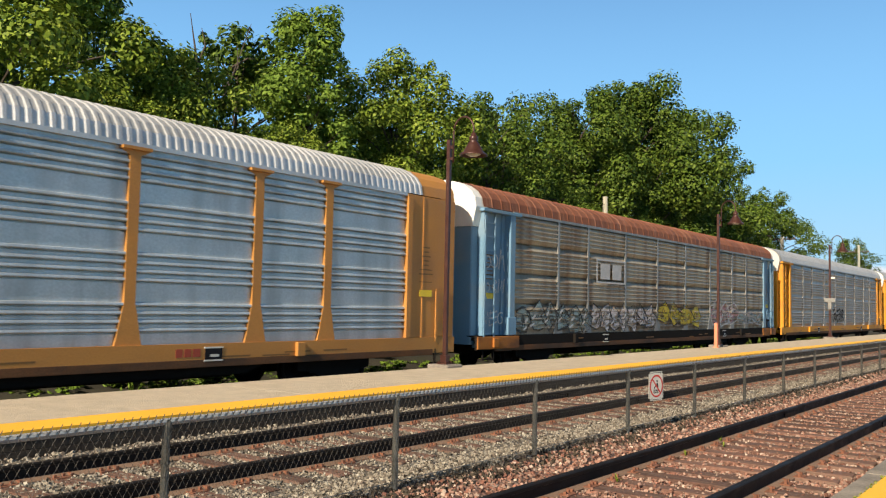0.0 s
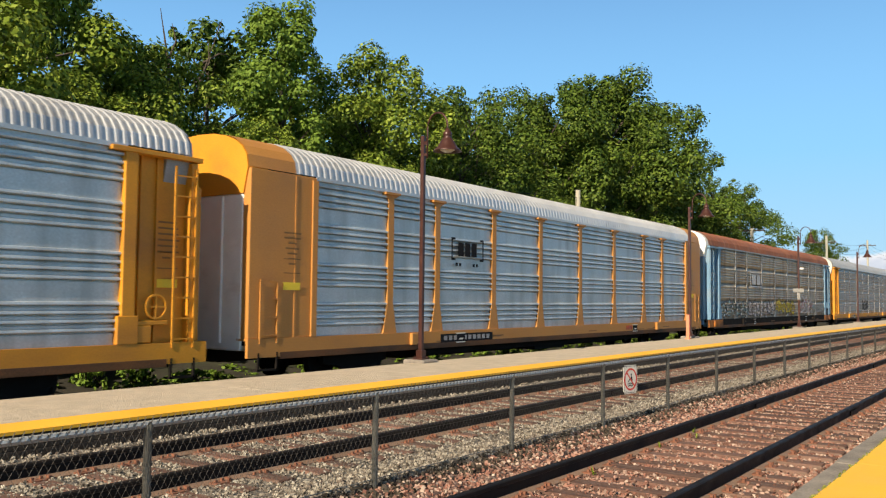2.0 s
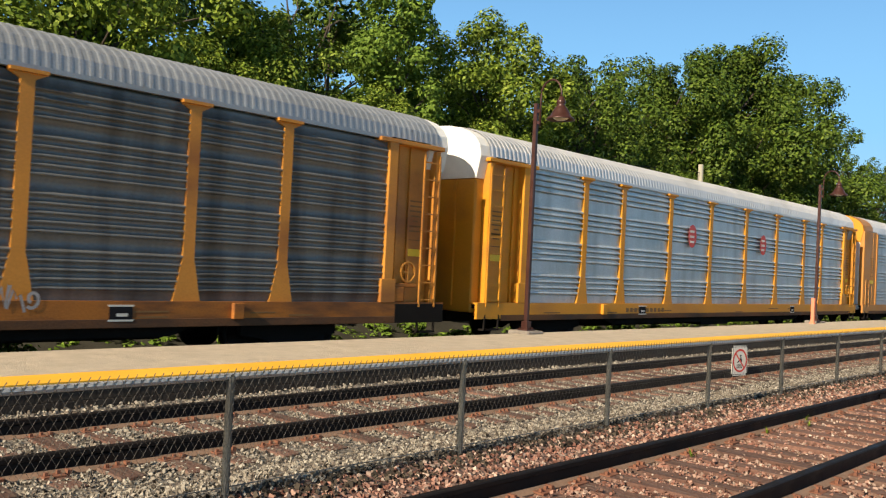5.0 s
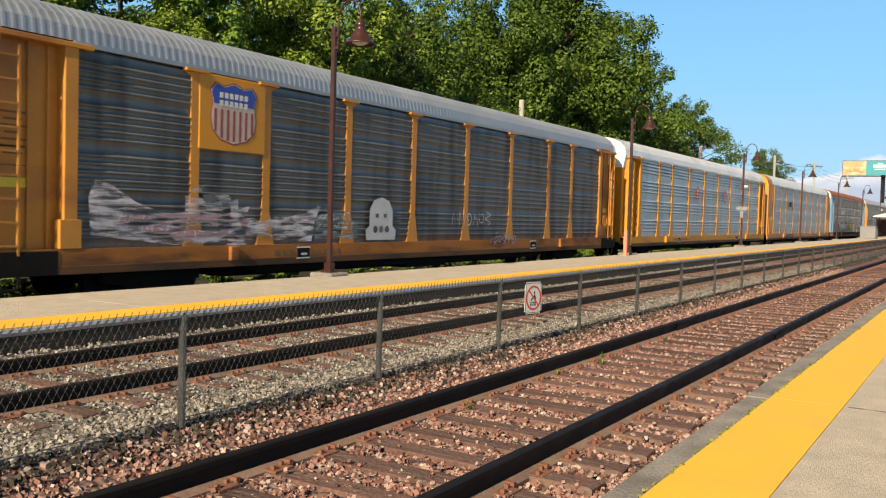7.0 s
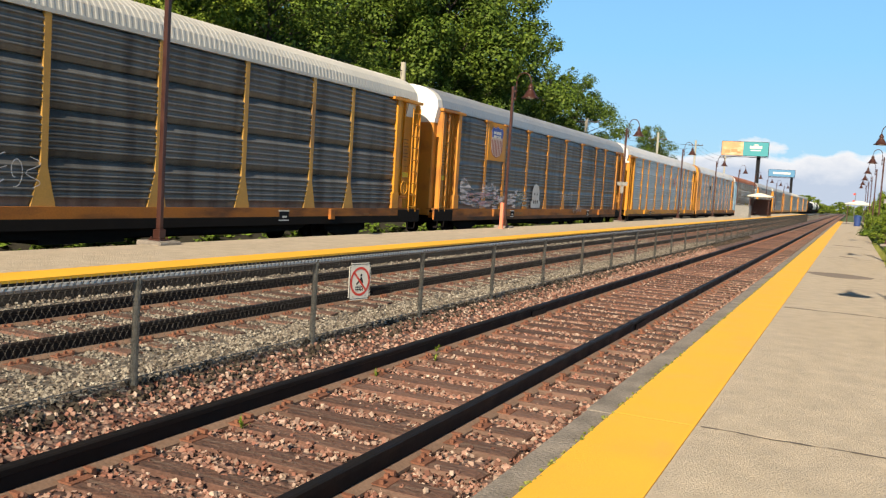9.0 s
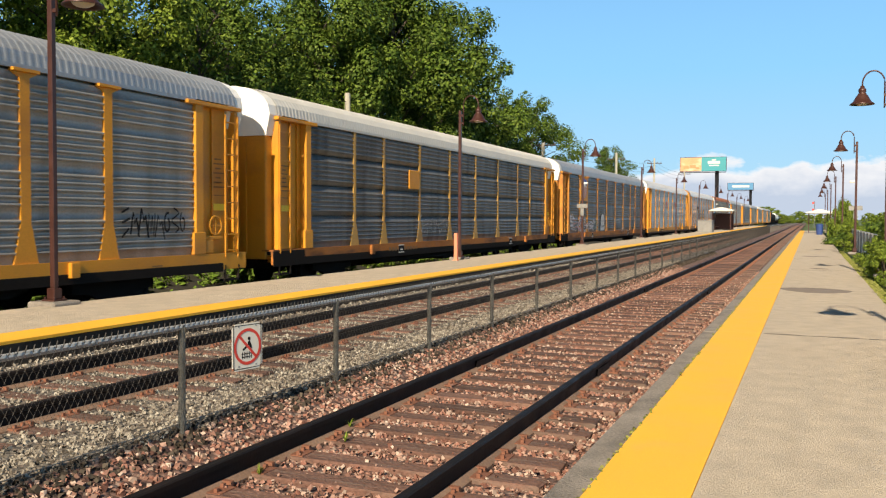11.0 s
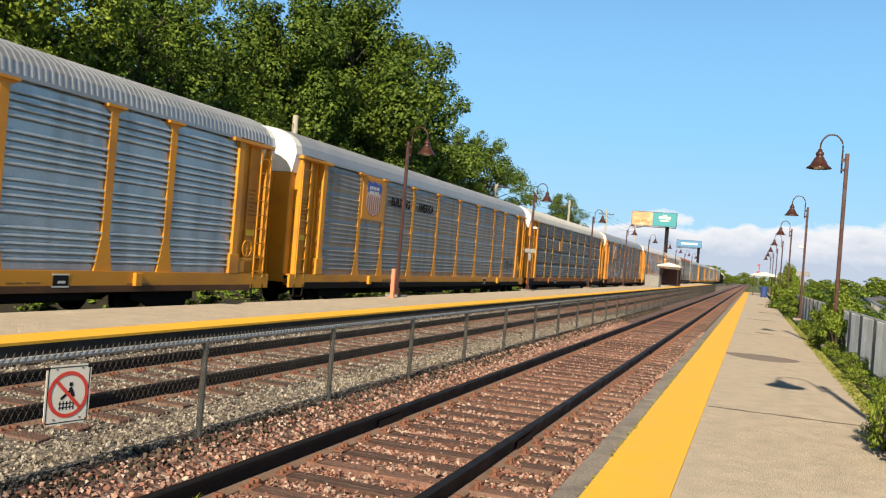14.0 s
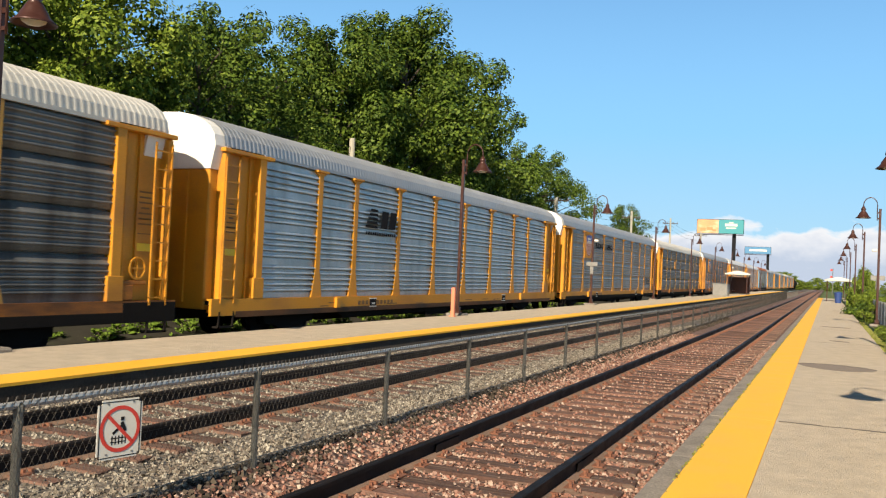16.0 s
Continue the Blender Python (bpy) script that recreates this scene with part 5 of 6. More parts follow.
def mark_cars():
    # tan car: plain bracketed emblem of bars
    c = car_at(0)
    bm = B()
    y = -5.7
    for s in (-1, 1):
        box(bm, FX + .02, FX + .024, y + s * 0.78 - 0.03, y + s * 0.78 + 0.03, 3.0, 3.62)
        a, b = sorted((y + s * 0.78, y + s * 0.62))
        box(bm, FX + .02, FX + .024, a, b, 3.56, 3.62)
        box(bm, FX + .02, FX + .024, a, b, 3.0, 3.06)
    for i in range(3):
        yy = y - 0.48 + i * 0.33
        box(bm, FX + .02, FX + .024, yy, yy + 0.27, 3.12, 3.5)
    for yy in (-0.55, -0.38, 0.3, 0.47):
        box(bm, FX + .02, FX + .024, y + yy - 0.05, y + yy + 0.05, 2.84, 2.93)
    part("emblem", bm, BLACK, c, "black bracketed emblem in plain shapes")
    bm = B()
    for k, w in ((0, 0.14), (0.18, 0.14), (0.36, 0.16)):
        box(bm, HW + 0.05, HW + 0.055, 5.2 + k * 1.05, 5.2 + (k + w) * 1.05, SILL0 + 0.15, SILL0 + 0.3)
    part("sill_mark", bm, FADED_RED, c, "red bars on the sill")
    # silver yellow car: red emblem blocks
    c = car_at(-1)
    for y in (2.85, -2.85):
        bm = B()
        blob(bm, y, 3.3, 0.30, 0.38, FX + .02, 5, 12, 0.02)
        part("emblem", bm, RED, c, "red rounded emblem with white bars")
        bm = B()
        for z in (3.08, 3.25, 3.42):
            box(bm, FX + .022, FX + .025, y - 0.17, y + 0.13, z, z + 0.075)
        part("emblem_bars", bm, SIGN_WHITE, c)
    # shields
    shield(car_at(-2), -8.1)
    shield(car_at(-4), -8.1)
    c = car_at(-4)
    text_mesh("BUILDING", 0.41, BLACK, c, -5.62, 3.68, FX + .02, "lettering", "black slogan lettering", 0.02)
    text_mesh("AMERICA", 0.41, BLACK, c, -2.95, 3.68, FX + .02, "lettering", "black slogan lettering", 0.02)
    bm = B()
    scribble(bm, 9.4, 11.4, 1.5, 2.15, 0.045, 41, FX + .02, 8)
    graff(bm, BLACK, c, "small black sprayed tag")
    # dark car: pink and white sprayed panels, ghost shape, tags
    c = car_at(-2)
    # two spread wings, a round head and worn streaks below
    for lab, m, dx, rows in (
            ("worn white sprayed wing shapes", WORN_WHITE, 0.0, (
                [(-11.45, 1.32), (-11.5, 2.0), (-11.35, 2.32), (-11.0, 2.2), (-10.5, 1.92), (-9.9, 1.74), (-8.9, 1.78), (-8.3, 1.72), (-7.6, 1.92), (-7.75, 1.62), (-7.9, 1.18), (-9.6, 1.12)],
                [(-7.75, 1.2), (-7.7, 1.66), (-6.4, 1.70), (-5.9, 1.78), (-5.3, 1.98), (-5.5, 1.62), (-5.6, 1.18)],
                [(-9.35, 1.78), (-9.35, 2.1), (-9.05, 2.28), (-8.6, 2.32), (-8.25, 2.18), (-8.1, 1.94), (-8.4, 1.8)])),
            ("worn pink sprayed streaks", WORN_PINK, 0.006, (
                [(-10.9, 1.5), (-10.7, 1.85), (-9.7, 1.7), (-8.2, 1.76), (-7.6, 1.62), (-7.8, 1.3), (-9.5, 1.24)],
                [(-8.3, 0.85), (-8.25, 1.7), (-7.95, 1.75), (-7.75, 1.6), (-7.55, 0.8)])),
            ("worn white sprayed drips over the posts", WORN_WHITE, 0.018, (
                [(-8.25, 0.98), (-8.15, 2.0), (-7.98, 2.05), (-7.9, 1.6), (-7.68, 0.98)],
                [(-6.1, 1.15), (-5.98, 1.72), (-5.8, 1.74), (-5.62, 1.15)])),
            ("worn teal sprayed field", WORN_TEAL, 0.004, ([(-5.5, 1.2), (-5.45, 1.72), (-4.9, 1.86), (-4.3, 1.78), (-3.95, 1.6), (-3.9, 1.2)],))):
        for row in rows:
            bm = B()
            dx += 0.001
            bm.faces.new([bm.verts.new((FX + 0.016 + dx, u, v)) for u, v in row])
            graff(bm, m, c, lab)
    bm = B()
    blob(bm, -8.72, 2.04, 0.2, 0.1, FX + .026, 9, 14, 0.2)
    graff(bm, DKGREY, c, "dark sprayed mark inside the round shape")
    bm = B()
    scribble(bm, -11.4, -8.4, 1.3, 1.75, 0.025, 12, FX + .03, 9)
    scribble(bm, -5.5, -3.9, 1.35, 1.95, 0.03, 16, FX + .031, 7)
    graff(bm, WORN_WHITE, c, "thin white sprayed outlines")
    bm = B()
    out = [(-0.62, 1.15), (0.62, 1.15), (0.66, 1.4), (0.5, 1.5), (0.5, 1.9), (0.34, 2.15), (0, 2.24), (-0.34, 2.15), (-0.5, 1.9), (-0.5, 1.5), (-0.66, 1.4)]
    f = [bm.verts.new((FX + .02, -2.9 + a, b)) for a, b in out]
    bm.faces.new(f)
    graff(bm, CHALK, c, "white sprayed ghost-like shape")
    bm = B()
    for k in range(3):
        blob(bm, -3.15 + k * 0.25, 1.42, 0.09, 0.09, FX + .024, k)
    box(bm, FX + .022, FX + .024, -3.15, -3.02, 1.72, 1.82)
    box(bm, FX + .022, FX + .024, -2.8, -2.67, 1.72, 1.82)
    part("graffiti_detail", bm, DKGREY, c)
    bm = B()
    scribble(bm, 0.6, 2.9, 1.5, 2.0, 0.035, 19, FX + .02, 6)
    graff(bm, CHALK, c, "thin white sprayed strokes")
    bm = B()
    scribble(bm, 2.9, 4.6, 0.95, 1.35, 0.05, 27, FX + .045, 7)
    graff(bm, CHALK_DIM, c, "pale blue-white strokes along the sill")
    # dark seamed cars: white outline tags
    for idx, y in ((-3, -3.0), (-6, 2.0)):
        bm = B()
        scribble(bm, y - 1.7, y + 1.5, 1.3, 2.1, 0.02, 20 + idx, FX + .02, 9)
        graff(bm, CHALK, car_at(idx), "thin white sprayed tag")
    c = car_at(-3)
    bm = B()
    box(bm, HW - 0.02, HW + 0.03, -5.2, -4.35, 2.95, 3.6, 0.01)
    part("emblem_board", bm, YEL, c, "yellow board on the dark side")
    # silver car: black slanted emblem
    c = car_at(-5)
    bm = B()
    y = -5.6
    for i in range(5):
        z = 3.16 + i * 0.125
        f = [bm.verts.new((FX + .02, y - 0.98 + i * 0.07 + u, z + v)) for u, v in ((0, 0), (0.82 - i * 0.07, 0), (0.74 - i * 0.07, 0.085), (0.04, 0.085))]
        bm.faces.new(f)
    for i in range(2):
        u = y - 0.02 + i * 0.56
        prism(bm, [(u, 3.18), (u + 0.44, 3.18), (u + 0.54, 3.72), (u + 0.1, 3.72)], "x", FX + .02, FX + .024)
    bars(bm, y - 0.95, y + 1.05, 2.95, 3.05, 14, FX + .02, random.Random(4))
    part("emblem", bm, BLACK, c, "black slanted stripe emblem in plain shapes")
    # old blue car: pale block emblem and bands of graffiti
    c = car_at(1)
    bm = B()
    for u0, u1, v0, v1 in ((-6.6, -4.35, 3.5, 3.56), (-6.6, -4.35, 2.74, 2.80), (-6.6, -6.5, 2.80, 3.5), (-4.45, -4.35, 2.80, 3.5)):
        box(bm, FX + .02, FX + .023, u0, u1, v0, v1)
    part("emblem_frame", bm, CHALK, c, "faded pale frame of the emblem")
    bm = B()
    for u0, u1, v0, v1 in ((-6.3, -5.6, 2.88, 3.4), (-5.4, -4.7, 2.88, 3.4)):
        box(bm, FX + .024, FX + .027, u0, u1, v0, v1)
    part("emblem_bars", bm, CHALK, c, "pale block shapes of the emblem")
    throwup(c, -11.6, -7.0, 1.12, 2.0, 6, 31, WORN_TEAL, WORN_BLACK, "gray and teal sprayed graffiti shapes", pale=CHALK)
    throwup(c, -7.0, -1.9, 1.12, 2.05, 7, 45, WORN_WHITE, WORN_BLACK, "worn white sprayed graffiti shapes", pale=CHALK)
    throwup(c, -1.5, 3.0, 1.2, 2.1, 4, 52, WORN_GOLD, WORN_BLACK, "yellow sprayed graffiti shapes")
    throwup(c, 4.3, 7.6, 1.25, 2.35, 3, 33, WORN_PINK, CHALK, "pink and white rounded graffiti shapes", pale=CHALK)
    throwup(c, 8.0, 11.4, 1.25, 1.85, 5, 36, WORN_TEAL, CHALK_DIM, "pale blue graffiti shapes")
    bm = B()
    scribble(bm, -13.1, -12.05, 2.9, 3.5, 0.045, 34, HW - 0.1, 3)
    scribble(bm, -13.1, -12.05, 2.2, 2.75, 0.045, 38, HW - 0.1, 3)
    scribble(bm, -13.1, -12.05, 1.3, 1.9, 0.05, 37, HW - 0.1, 3)
    graff(bm, CHALK, c, "white tags on the blue end")
    bm = B()
    for k in range(9):
        z = 1.35 + k * 0.37
        lathe(bm, [(0.0, 0.0), (0.07, 0.0), (0.07, 0.03), (0.0, 0.03)], 10)
        bm.verts.ensure_lookup_table()
        bmesh.ops.rotate(bm, verts=bm.verts[-40:], matrix=Matrix.Rotation(radians(90), 3, "Y"))
        bmesh.ops.translate(bm, verts=bm.verts[-40:], vec=(HW + 0.035, -13.25, z))
    part("post_boss", bm, CBLUE, c, "row of round pressed bosses on the end post")
    # tan-gray car: dark tag
    bm = B()
    scribble(bm, -2.2, 0.6, 1.3, 2.2, 0.12, 39, FX + .02, 6)
    graff(bm, BLACK, car_at(2), "dark sprayed tag")


mark_cars()


# ---- trees ----
def leaf_cloud(name, seed, clusters, leaves, size, material, droop=0.25):
    """A crown of small bent leaves gathered in clusters. clusters: rows of centre and radii."""
    rng = np.random.default_rng(seed)
    vol = np.array([c[3] * c[4] for c in clusters])
    pick = rng.choice(len(clusters), leaves, p=vol / vol.sum())
    cl = np.array(clusters, float)[pick]
    d = rng.normal(size=(leaves, 3))
    d /= np.linalg.norm(d, axis=1)[:, None]
    r = np.clip(rng.normal(0.9, 0.17, leaves), 0.2, 1.4)
    ctr = cl[:, :3] + d * r[:, None] * np.stack([cl[:, 3], cl[:, 3], cl[:, 4]], -1)
    nrm = d * 1.0 + rng.normal(size=(leaves, 3)) * 0.3 + (0, 0, 0.45)
    nrm /= np.linalg.norm(nrm, axis=1)[:, None]
    u = np.cross(nrm, rng.normal(size=(leaves, 3)))
    u /= np.linalg.norm(u, axis=1)[:, None]
    v = np.cross(nrm, u)
    s = (size * rng.uniform(0.6, 1.4, leaves))[:, None]
    a = ctr - u * s * 0.5
    b = ctr + v * s * 0.32 - nrm * s * droop * 0.5
    c = ctr + u * s * 0.55 - nrm * s * droop
    e = ctr - v * s * 0.32 - nrm * s * droop * 0.5
    pts = np.stack([a, b, c, e], 1).reshape(-1, 3)
    idx = np.arange(leaves * 4).reshape(-1, 4)
    faces = np.concatenate([idx[:, [0, 1, 2]], idx[:, [0, 2, 3]]])
    me = bpy.data.meshes.new(name)
    me.from_pydata(pts.tolist(), [], faces.tolist())
    me.materials.append(material)
    return me


def make_tree(seed, height, spread, leaves, material, label, narrow=False, bare=0.18, leaf=0.21):
    """Tapered trunk, limbs that reach the leaf clusters, and a crown with an uneven outline."""
    rng = random.Random(seed)
    tr = thing("tree", label, "tree", "trees behind the train")
    clusters, limbs = [], B()
    n = 74 if not narrow else 64
    for i in range(n):
        f = (i + rng.uniform(0, 1)) / n
        z = height * (bare + (0.96 - bare) * f)
        prof = math.sin(math.pi * min(1, 0.18 + 0.76 * f)) ** 0.7
        wide = spread * prof * (rng.uniform(0.0, 1.0) ** 0.6) * (0.8 if narrow else 1.0)
        a = i * 2.4 + rng.uniform(-0.7, 0.7)
        rad = spread * (rng.uniform(0.13, 0.27) if not narrow else rng.uniform(0.18, 0.42)) * (1.0 if f < 0.85 else 0.75)
        clusters.append((wide * math.cos(a), wide * math.sin(a), z, rad, rad * rng.uniform(0.5, 0.95)))
    for k in range(n // 2):
        # sprays that stand out of the outline
        cx, cy, cz, r0, r1 = clusters[rng.randrange(n)]
        a = rng.uniform(0, 6.28)
        clusters.append((cx + math.cos(a) * r0, cy + math.sin(a) * r0, cz + r1 * rng.uniform(-0.2, 1.2), r0 * 0.4, r0 * rng.uniform(0.25, 0.6)))
    trunk = B()
    tube(trunk, [(0, 0, -0.4), (0.05, 0.03, height * 0.15), (-0.08, 0.1, height * 0.4), (0.06, -0.05, height * 0.7), (0, 0, height * 0.9)],
         [height * 0.022, height * 0.017, height * 0.011, height * 0.005, 0.02], 9)
    part("trunk", trunk, BARK, tr)
    for cx, cy, cz, r0, r1 in clusters[:n:2]:
        z0 = max(height * 0.1, cz - 0.35 * math.hypot(cx, cy) - rng.uniform(0.5, 1.8))
        tube(limbs, [(0, 0, z0), (cx * 0.5, cy * 0.5, (z0 + cz) / 2 + 0.2), (cx, cy, cz)], [height * 0.005, height * 0.003, 0.015], 5)
    part("branch_frame", limbs, BARK, tr)
    ob = new("crown", leaf_cloud("crown", seed, clusters, leaves, leaf, material))
    ob.parent = tr
    return tr


def make_bush(seed, r, h, leaves, material, label, group, size=0.16):
    rng = random.Random(seed)
    b = thing("bush", label, "bush", group)
    cl = []
    for i in range(26):
        a, q, u = rng.uniform(0, 6.28), rng.uniform(0, 1) ** 0.6, rng.uniform(0, 1)
        q *= 0.95 - 0.45 * u
        cl.append((r * q * math.cos(a), r * q * math.sin(a), h * (0.08 + 0.85 * u), r * rng.uniform(0.12, 0.3), h * rng.uniform(0.08, 0.2)))
    ob = new("foliage", leaf_cloud("foliage", seed, cl, leaves, size, material))
    ob.parent = b
    bm = B()
    for cx, cy, cz, a, c in cl:
        tube(bm, [(cx * 0.2, cy * 0.2, -0.1), (cx * 0.6, cy * 0.6, cz * 0.5), (cx, cy, cz)], [0.03, 0.02, 0.008], 5)
    part("stem_frame", bm, BARK, b)
    return b


T_LAB = "leafy green deciduous tree behind the freight track"
tree_a = make_tree(1, 13.0, 4.6, 56000, LEAF, T_LAB, leaf=0.15)
tree_b = make_tree(2, 12.0, 3.9, 42000, LEAF, T_LAB, leaf=0.15)
tree_c = make_tree(3, 12.5, 2.3, 30000, LEAF_Y, "slender light green tree behind the freight track", True, leaf=0.15)
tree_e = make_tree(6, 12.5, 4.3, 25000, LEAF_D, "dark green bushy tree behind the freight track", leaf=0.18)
tree_e.matrix_basis = pose(-22, 25.5, 0.4, 0, 0, 75)
tree_far = make_tree(5, 12.0, 4.6, 1800, LEAF, "distant green tree along the line", leaf=0.85)
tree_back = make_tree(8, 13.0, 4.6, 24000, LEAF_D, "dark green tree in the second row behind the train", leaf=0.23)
tree_back.matrix_basis = pose(-27, 12, 0.4)
tree_far.matrix_basis = pose(-40, 430, -0.8)
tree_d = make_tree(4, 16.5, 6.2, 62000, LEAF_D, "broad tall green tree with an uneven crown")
for ob, (x, y, z, rz, s) in ((tree_a, (-20.5, -2.0, 0.4, 10, 1.0)), (tree_b, (-21, 4.6, 0.4, 50, 0.8)), (tree_c, (-20.5, 10.0, 0.4, 0, 1.0)), (tree_d, (-22.0, 33.5, 0.4, 20, 0.86))):
    ob.matrix_basis = pose(x, y, z, 0, 0, rz)
    ob.scale = (s, s, s)
for src, x, y, rz, s in ((tree_b, -20.5, 15.0, 120, 0.98), (tree_e, -19.5, 20.5, 200, 0.8), (tree_d, -21.0, 40.5, 140, 1.0), (tree_d, -21.0, 46.0, 250, 0.96),
                         (tree_e, -20.5, 60, 300, 0.93), (tree_e, -20.5, 67.5, 20, 0.96), (tree_a, -24, -9, 100, 1.15), (tree_back, -27, 4, 30, 1.0),
                         (tree_back, -27, 21, 200, 0.9), (tree_back, -29, 32, 320, 1.05), (tree_back, -29, 42, 60, 1.05), (tree_back, -26, 64, 180, 0.85), (tree_e, -23, 112, 70, 0.9), (tree_back, -27, -16, 10, 1.0),
                         (tree_b, -18.6, 0.5, 310, 0.62), (tree_e, -18.4, 25, 160, 0.58), (tree_e, -18.6, 33, 210, 0.6), (tree_e, -18.5, 41, 90, 0.65), (tree_e, -18.8, 50, 15, 0.62), (tree_e, -18.5, 58, 250, 0.58),
                         (tree_b, -18.6, 7.5, 110, 0.6), (tree_a, -18.8, 13.5, 290, 0.52)):
    ob = copy_thing(src, pose(x, y, 0.4, 0, 0, rz))
    ob.scale = (s, s, s)
# brush along the far side of the freight track
brush = make_bush(7, 1.7, 2.2, 2600, LEAF_Y, "low weedy brush beside the freight track", "brush by the freight track", 0.2)
brush.matrix_basis = pose(-17.0, -6, -0.1)
for i in range(1, 26):
    rg = random.Random(i)
    ob = copy_thing(brush, pose(-16.4 - rg.uniform(0, 1.2), -6 + i * 3.3, -0.2, 0, 0, rg.uniform(0, 360)))
    s = rg.uniform(0.7, 1.4)
    ob.scale = (s, s, s)
weeds = make_bush(9, 0.7, 0.5, 420, LEAF_Y, "low green weeds beside the rails", "weeds by the freight track", 0.11)
weeds.matrix_basis = pose(-14.4, -8, -0.45)
for i in range(1, 60):
    rg = random.Random(100 + i)
    ob = copy_thing(weeds, pose(-14.5 - rg.uniform(-0.1, 0.9), -8 + i * 1.15, -0.5, 0, 0, rg.uniform(0, 360)))
    ob.scale = (1.0, rg.uniform(0.9, 1.6), rg.uniform(0.6, 1.3))


# ---- right-hand side: fence, bushes, road ----
def make_right_fence():
    fn = thing("platform_fence", "light gray galvanised chain-link fence behind the platform", "fence", kind="structure")
    wire_mat = mat("pale_galvanised_wire", (0.62, 0.62, 0.59), 0.6, 0.1, 0.2, 2, 40, 0, (0.42, 0.41, 0.37), 0.6, (3, 1.2, 0.8), 0.48)
    bay, h, step = 2.44, 1.12, 0.061
    bm = B()

    def strand(p, q, r=0.0032):
        d = (Vector(q) - Vector(p)).normalized()
        u = Vector((1, 0, 0))
        v = d.cross(u)
        ends = [[bm.verts.new(Vector(e) + (u * math.cos(1.5708 * i) + v * math.sin(1.5708 * i)) * r) for i in range(4)] for e in (p, q)]
        for i in range(4):
            bm.faces.new((ends[0][i], ends[0][(i + 1) % 4], ends[1][(i + 1) % 4], ends[1][i]))
    run = h * 0.6
    for sgn, off in ((1, 0.0), (-1, 0.006)):
        for i in range(round(bay / step)):
            ya = i * step
            yb = ya + sgn * run
            if 0 <= yb <= bay:
                strand((off, ya, 0), (off, yb, h))
            else:
                edge = bay if sgn > 0 else 0.0
                f = (edge - ya) / (yb - ya)
                strand((off, ya, 0), (off, edge, h * f))
                strand((off, bay - edge, h * f), (off, yb - sgn * bay, h))
    me = mesh_of(bm, wire_mat, "chain_link")
    for i in range(44):
        y = 2 + i * bay
        ob = new("chain_link", me)
        ob.parent = fn
        ob.location = (4.55, y, 0.0)
        bm = B()
        tube(bm, [(4.52, y, -0.2), (4.52, y, 1.16)], 0.03, 8)
        part("post", bm, GALV, fn)
    bm = B()
    tube(bm, [(4.52, 2, 1.14), (4.52, 109.3, 1.14)], 0.024, 8)
    part("top_rail", bm, GALV_BRIGHT, fn)


make_right_fence()
hedge = make_bush(21, 0.9, 1.6, 5500, LEAF, "bright green bush growing over the platform fence", "bushes by the platform", 0.075)
hedge.matrix_basis = pose(4.5, 21.6, -0.1)
for x, y, s, sz in ((4.6, 23.3, 0.8, 0.85), (4.35, 20.2, 0.7, 0.7), (4.75, 26, 0.8, 0.62), (4.6, 29.5, 0.8, 0.55), (4.8, 33, 0.7, 0.62), (4.5, 44, 0.8, 0.8), (4.6, 49, 1.1, 0.95), (4.7, 54, 1.2, 1.05),
                    (4.7, 62, 1.2, 1.2), (4.8, 70, 1.4, 1.7), (4.9, 78, 1.5, 2.0), (4.9, 86, 1.6, 2.2)):
    rg = random.Random(int(y * 10))
    ob = copy_thing(hedge, pose(x, y, -0.1, 0, 0, rg.uniform(0, 360)))
    ob.scale = (s, s, sz)
# weeds between the platform and the fence
edge_weeds = make_bush(22, 0.55, 0.5, 2000, LEAF, "low straggling weeds along the platform's back edge", "weeds by the platform", 0.038)
edge_weeds.matrix_basis = pose(4.15, 5.5, -0.1)
edge_weeds.scale = (1.0, 1.1, 1.25)
for i in range(30):
    rg = random.Random(60 + i)
    y = 2.6 + i * 1.15 + rg.uniform(-0.3, 0.3)
    ob = copy_thing(edge_weeds, pose(4.30 + rg.uniform(-0.06, 0.1), y, -0.1, 0, 0, rg.uniform(0, 360)))
    s = rg.uniform(0.55, 0.85)
    ob.scale = (s, s * 1.3, s * rg.uniform(0.7, 1.2))
for x, y, s, sz in ((3.85, 4.3, 0.9, 2.4), (3.7, 5.0, 0.7, 1.8), (3.75, 6.0, 0.6, 0.7), (4.1, 6.6, 0.9, 1.0)):
    ob = copy_thing(edge_weeds, pose(x, y, -0.06, 0, 0, y * 70))
    ob.scale = (s, s, sz)
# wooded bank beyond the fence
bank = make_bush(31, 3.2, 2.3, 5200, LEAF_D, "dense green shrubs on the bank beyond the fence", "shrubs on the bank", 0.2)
bank.matrix_basis = pose(6.6, 52, -0.6)
for i in range(1, 60):
    rg = random.Random(300 + i)
    if i < 26:
        y = 46 + i * 4.2
        x, s = 2.2 + (y + 5.6) * rg.uniform(0.045, 0.105), rg.uniform(0.55, 0.9)
    else:
        y = 60 + (i - 26) * 5.0
        x, s = 3.2 + (y + 5.6) * rg.uniform(0.14, 0.24), rg.uniform(1.0, 1.6)
    if x < 5.4:
        x = 5.4 + rg.uniform(0, 1)
    ob = copy_thing(bank, pose(x, y, -0.6, 0, 0, rg.uniform(0, 360)))
    ob.scale = (s, s, s * rg.uniform(0.5, 0.8))


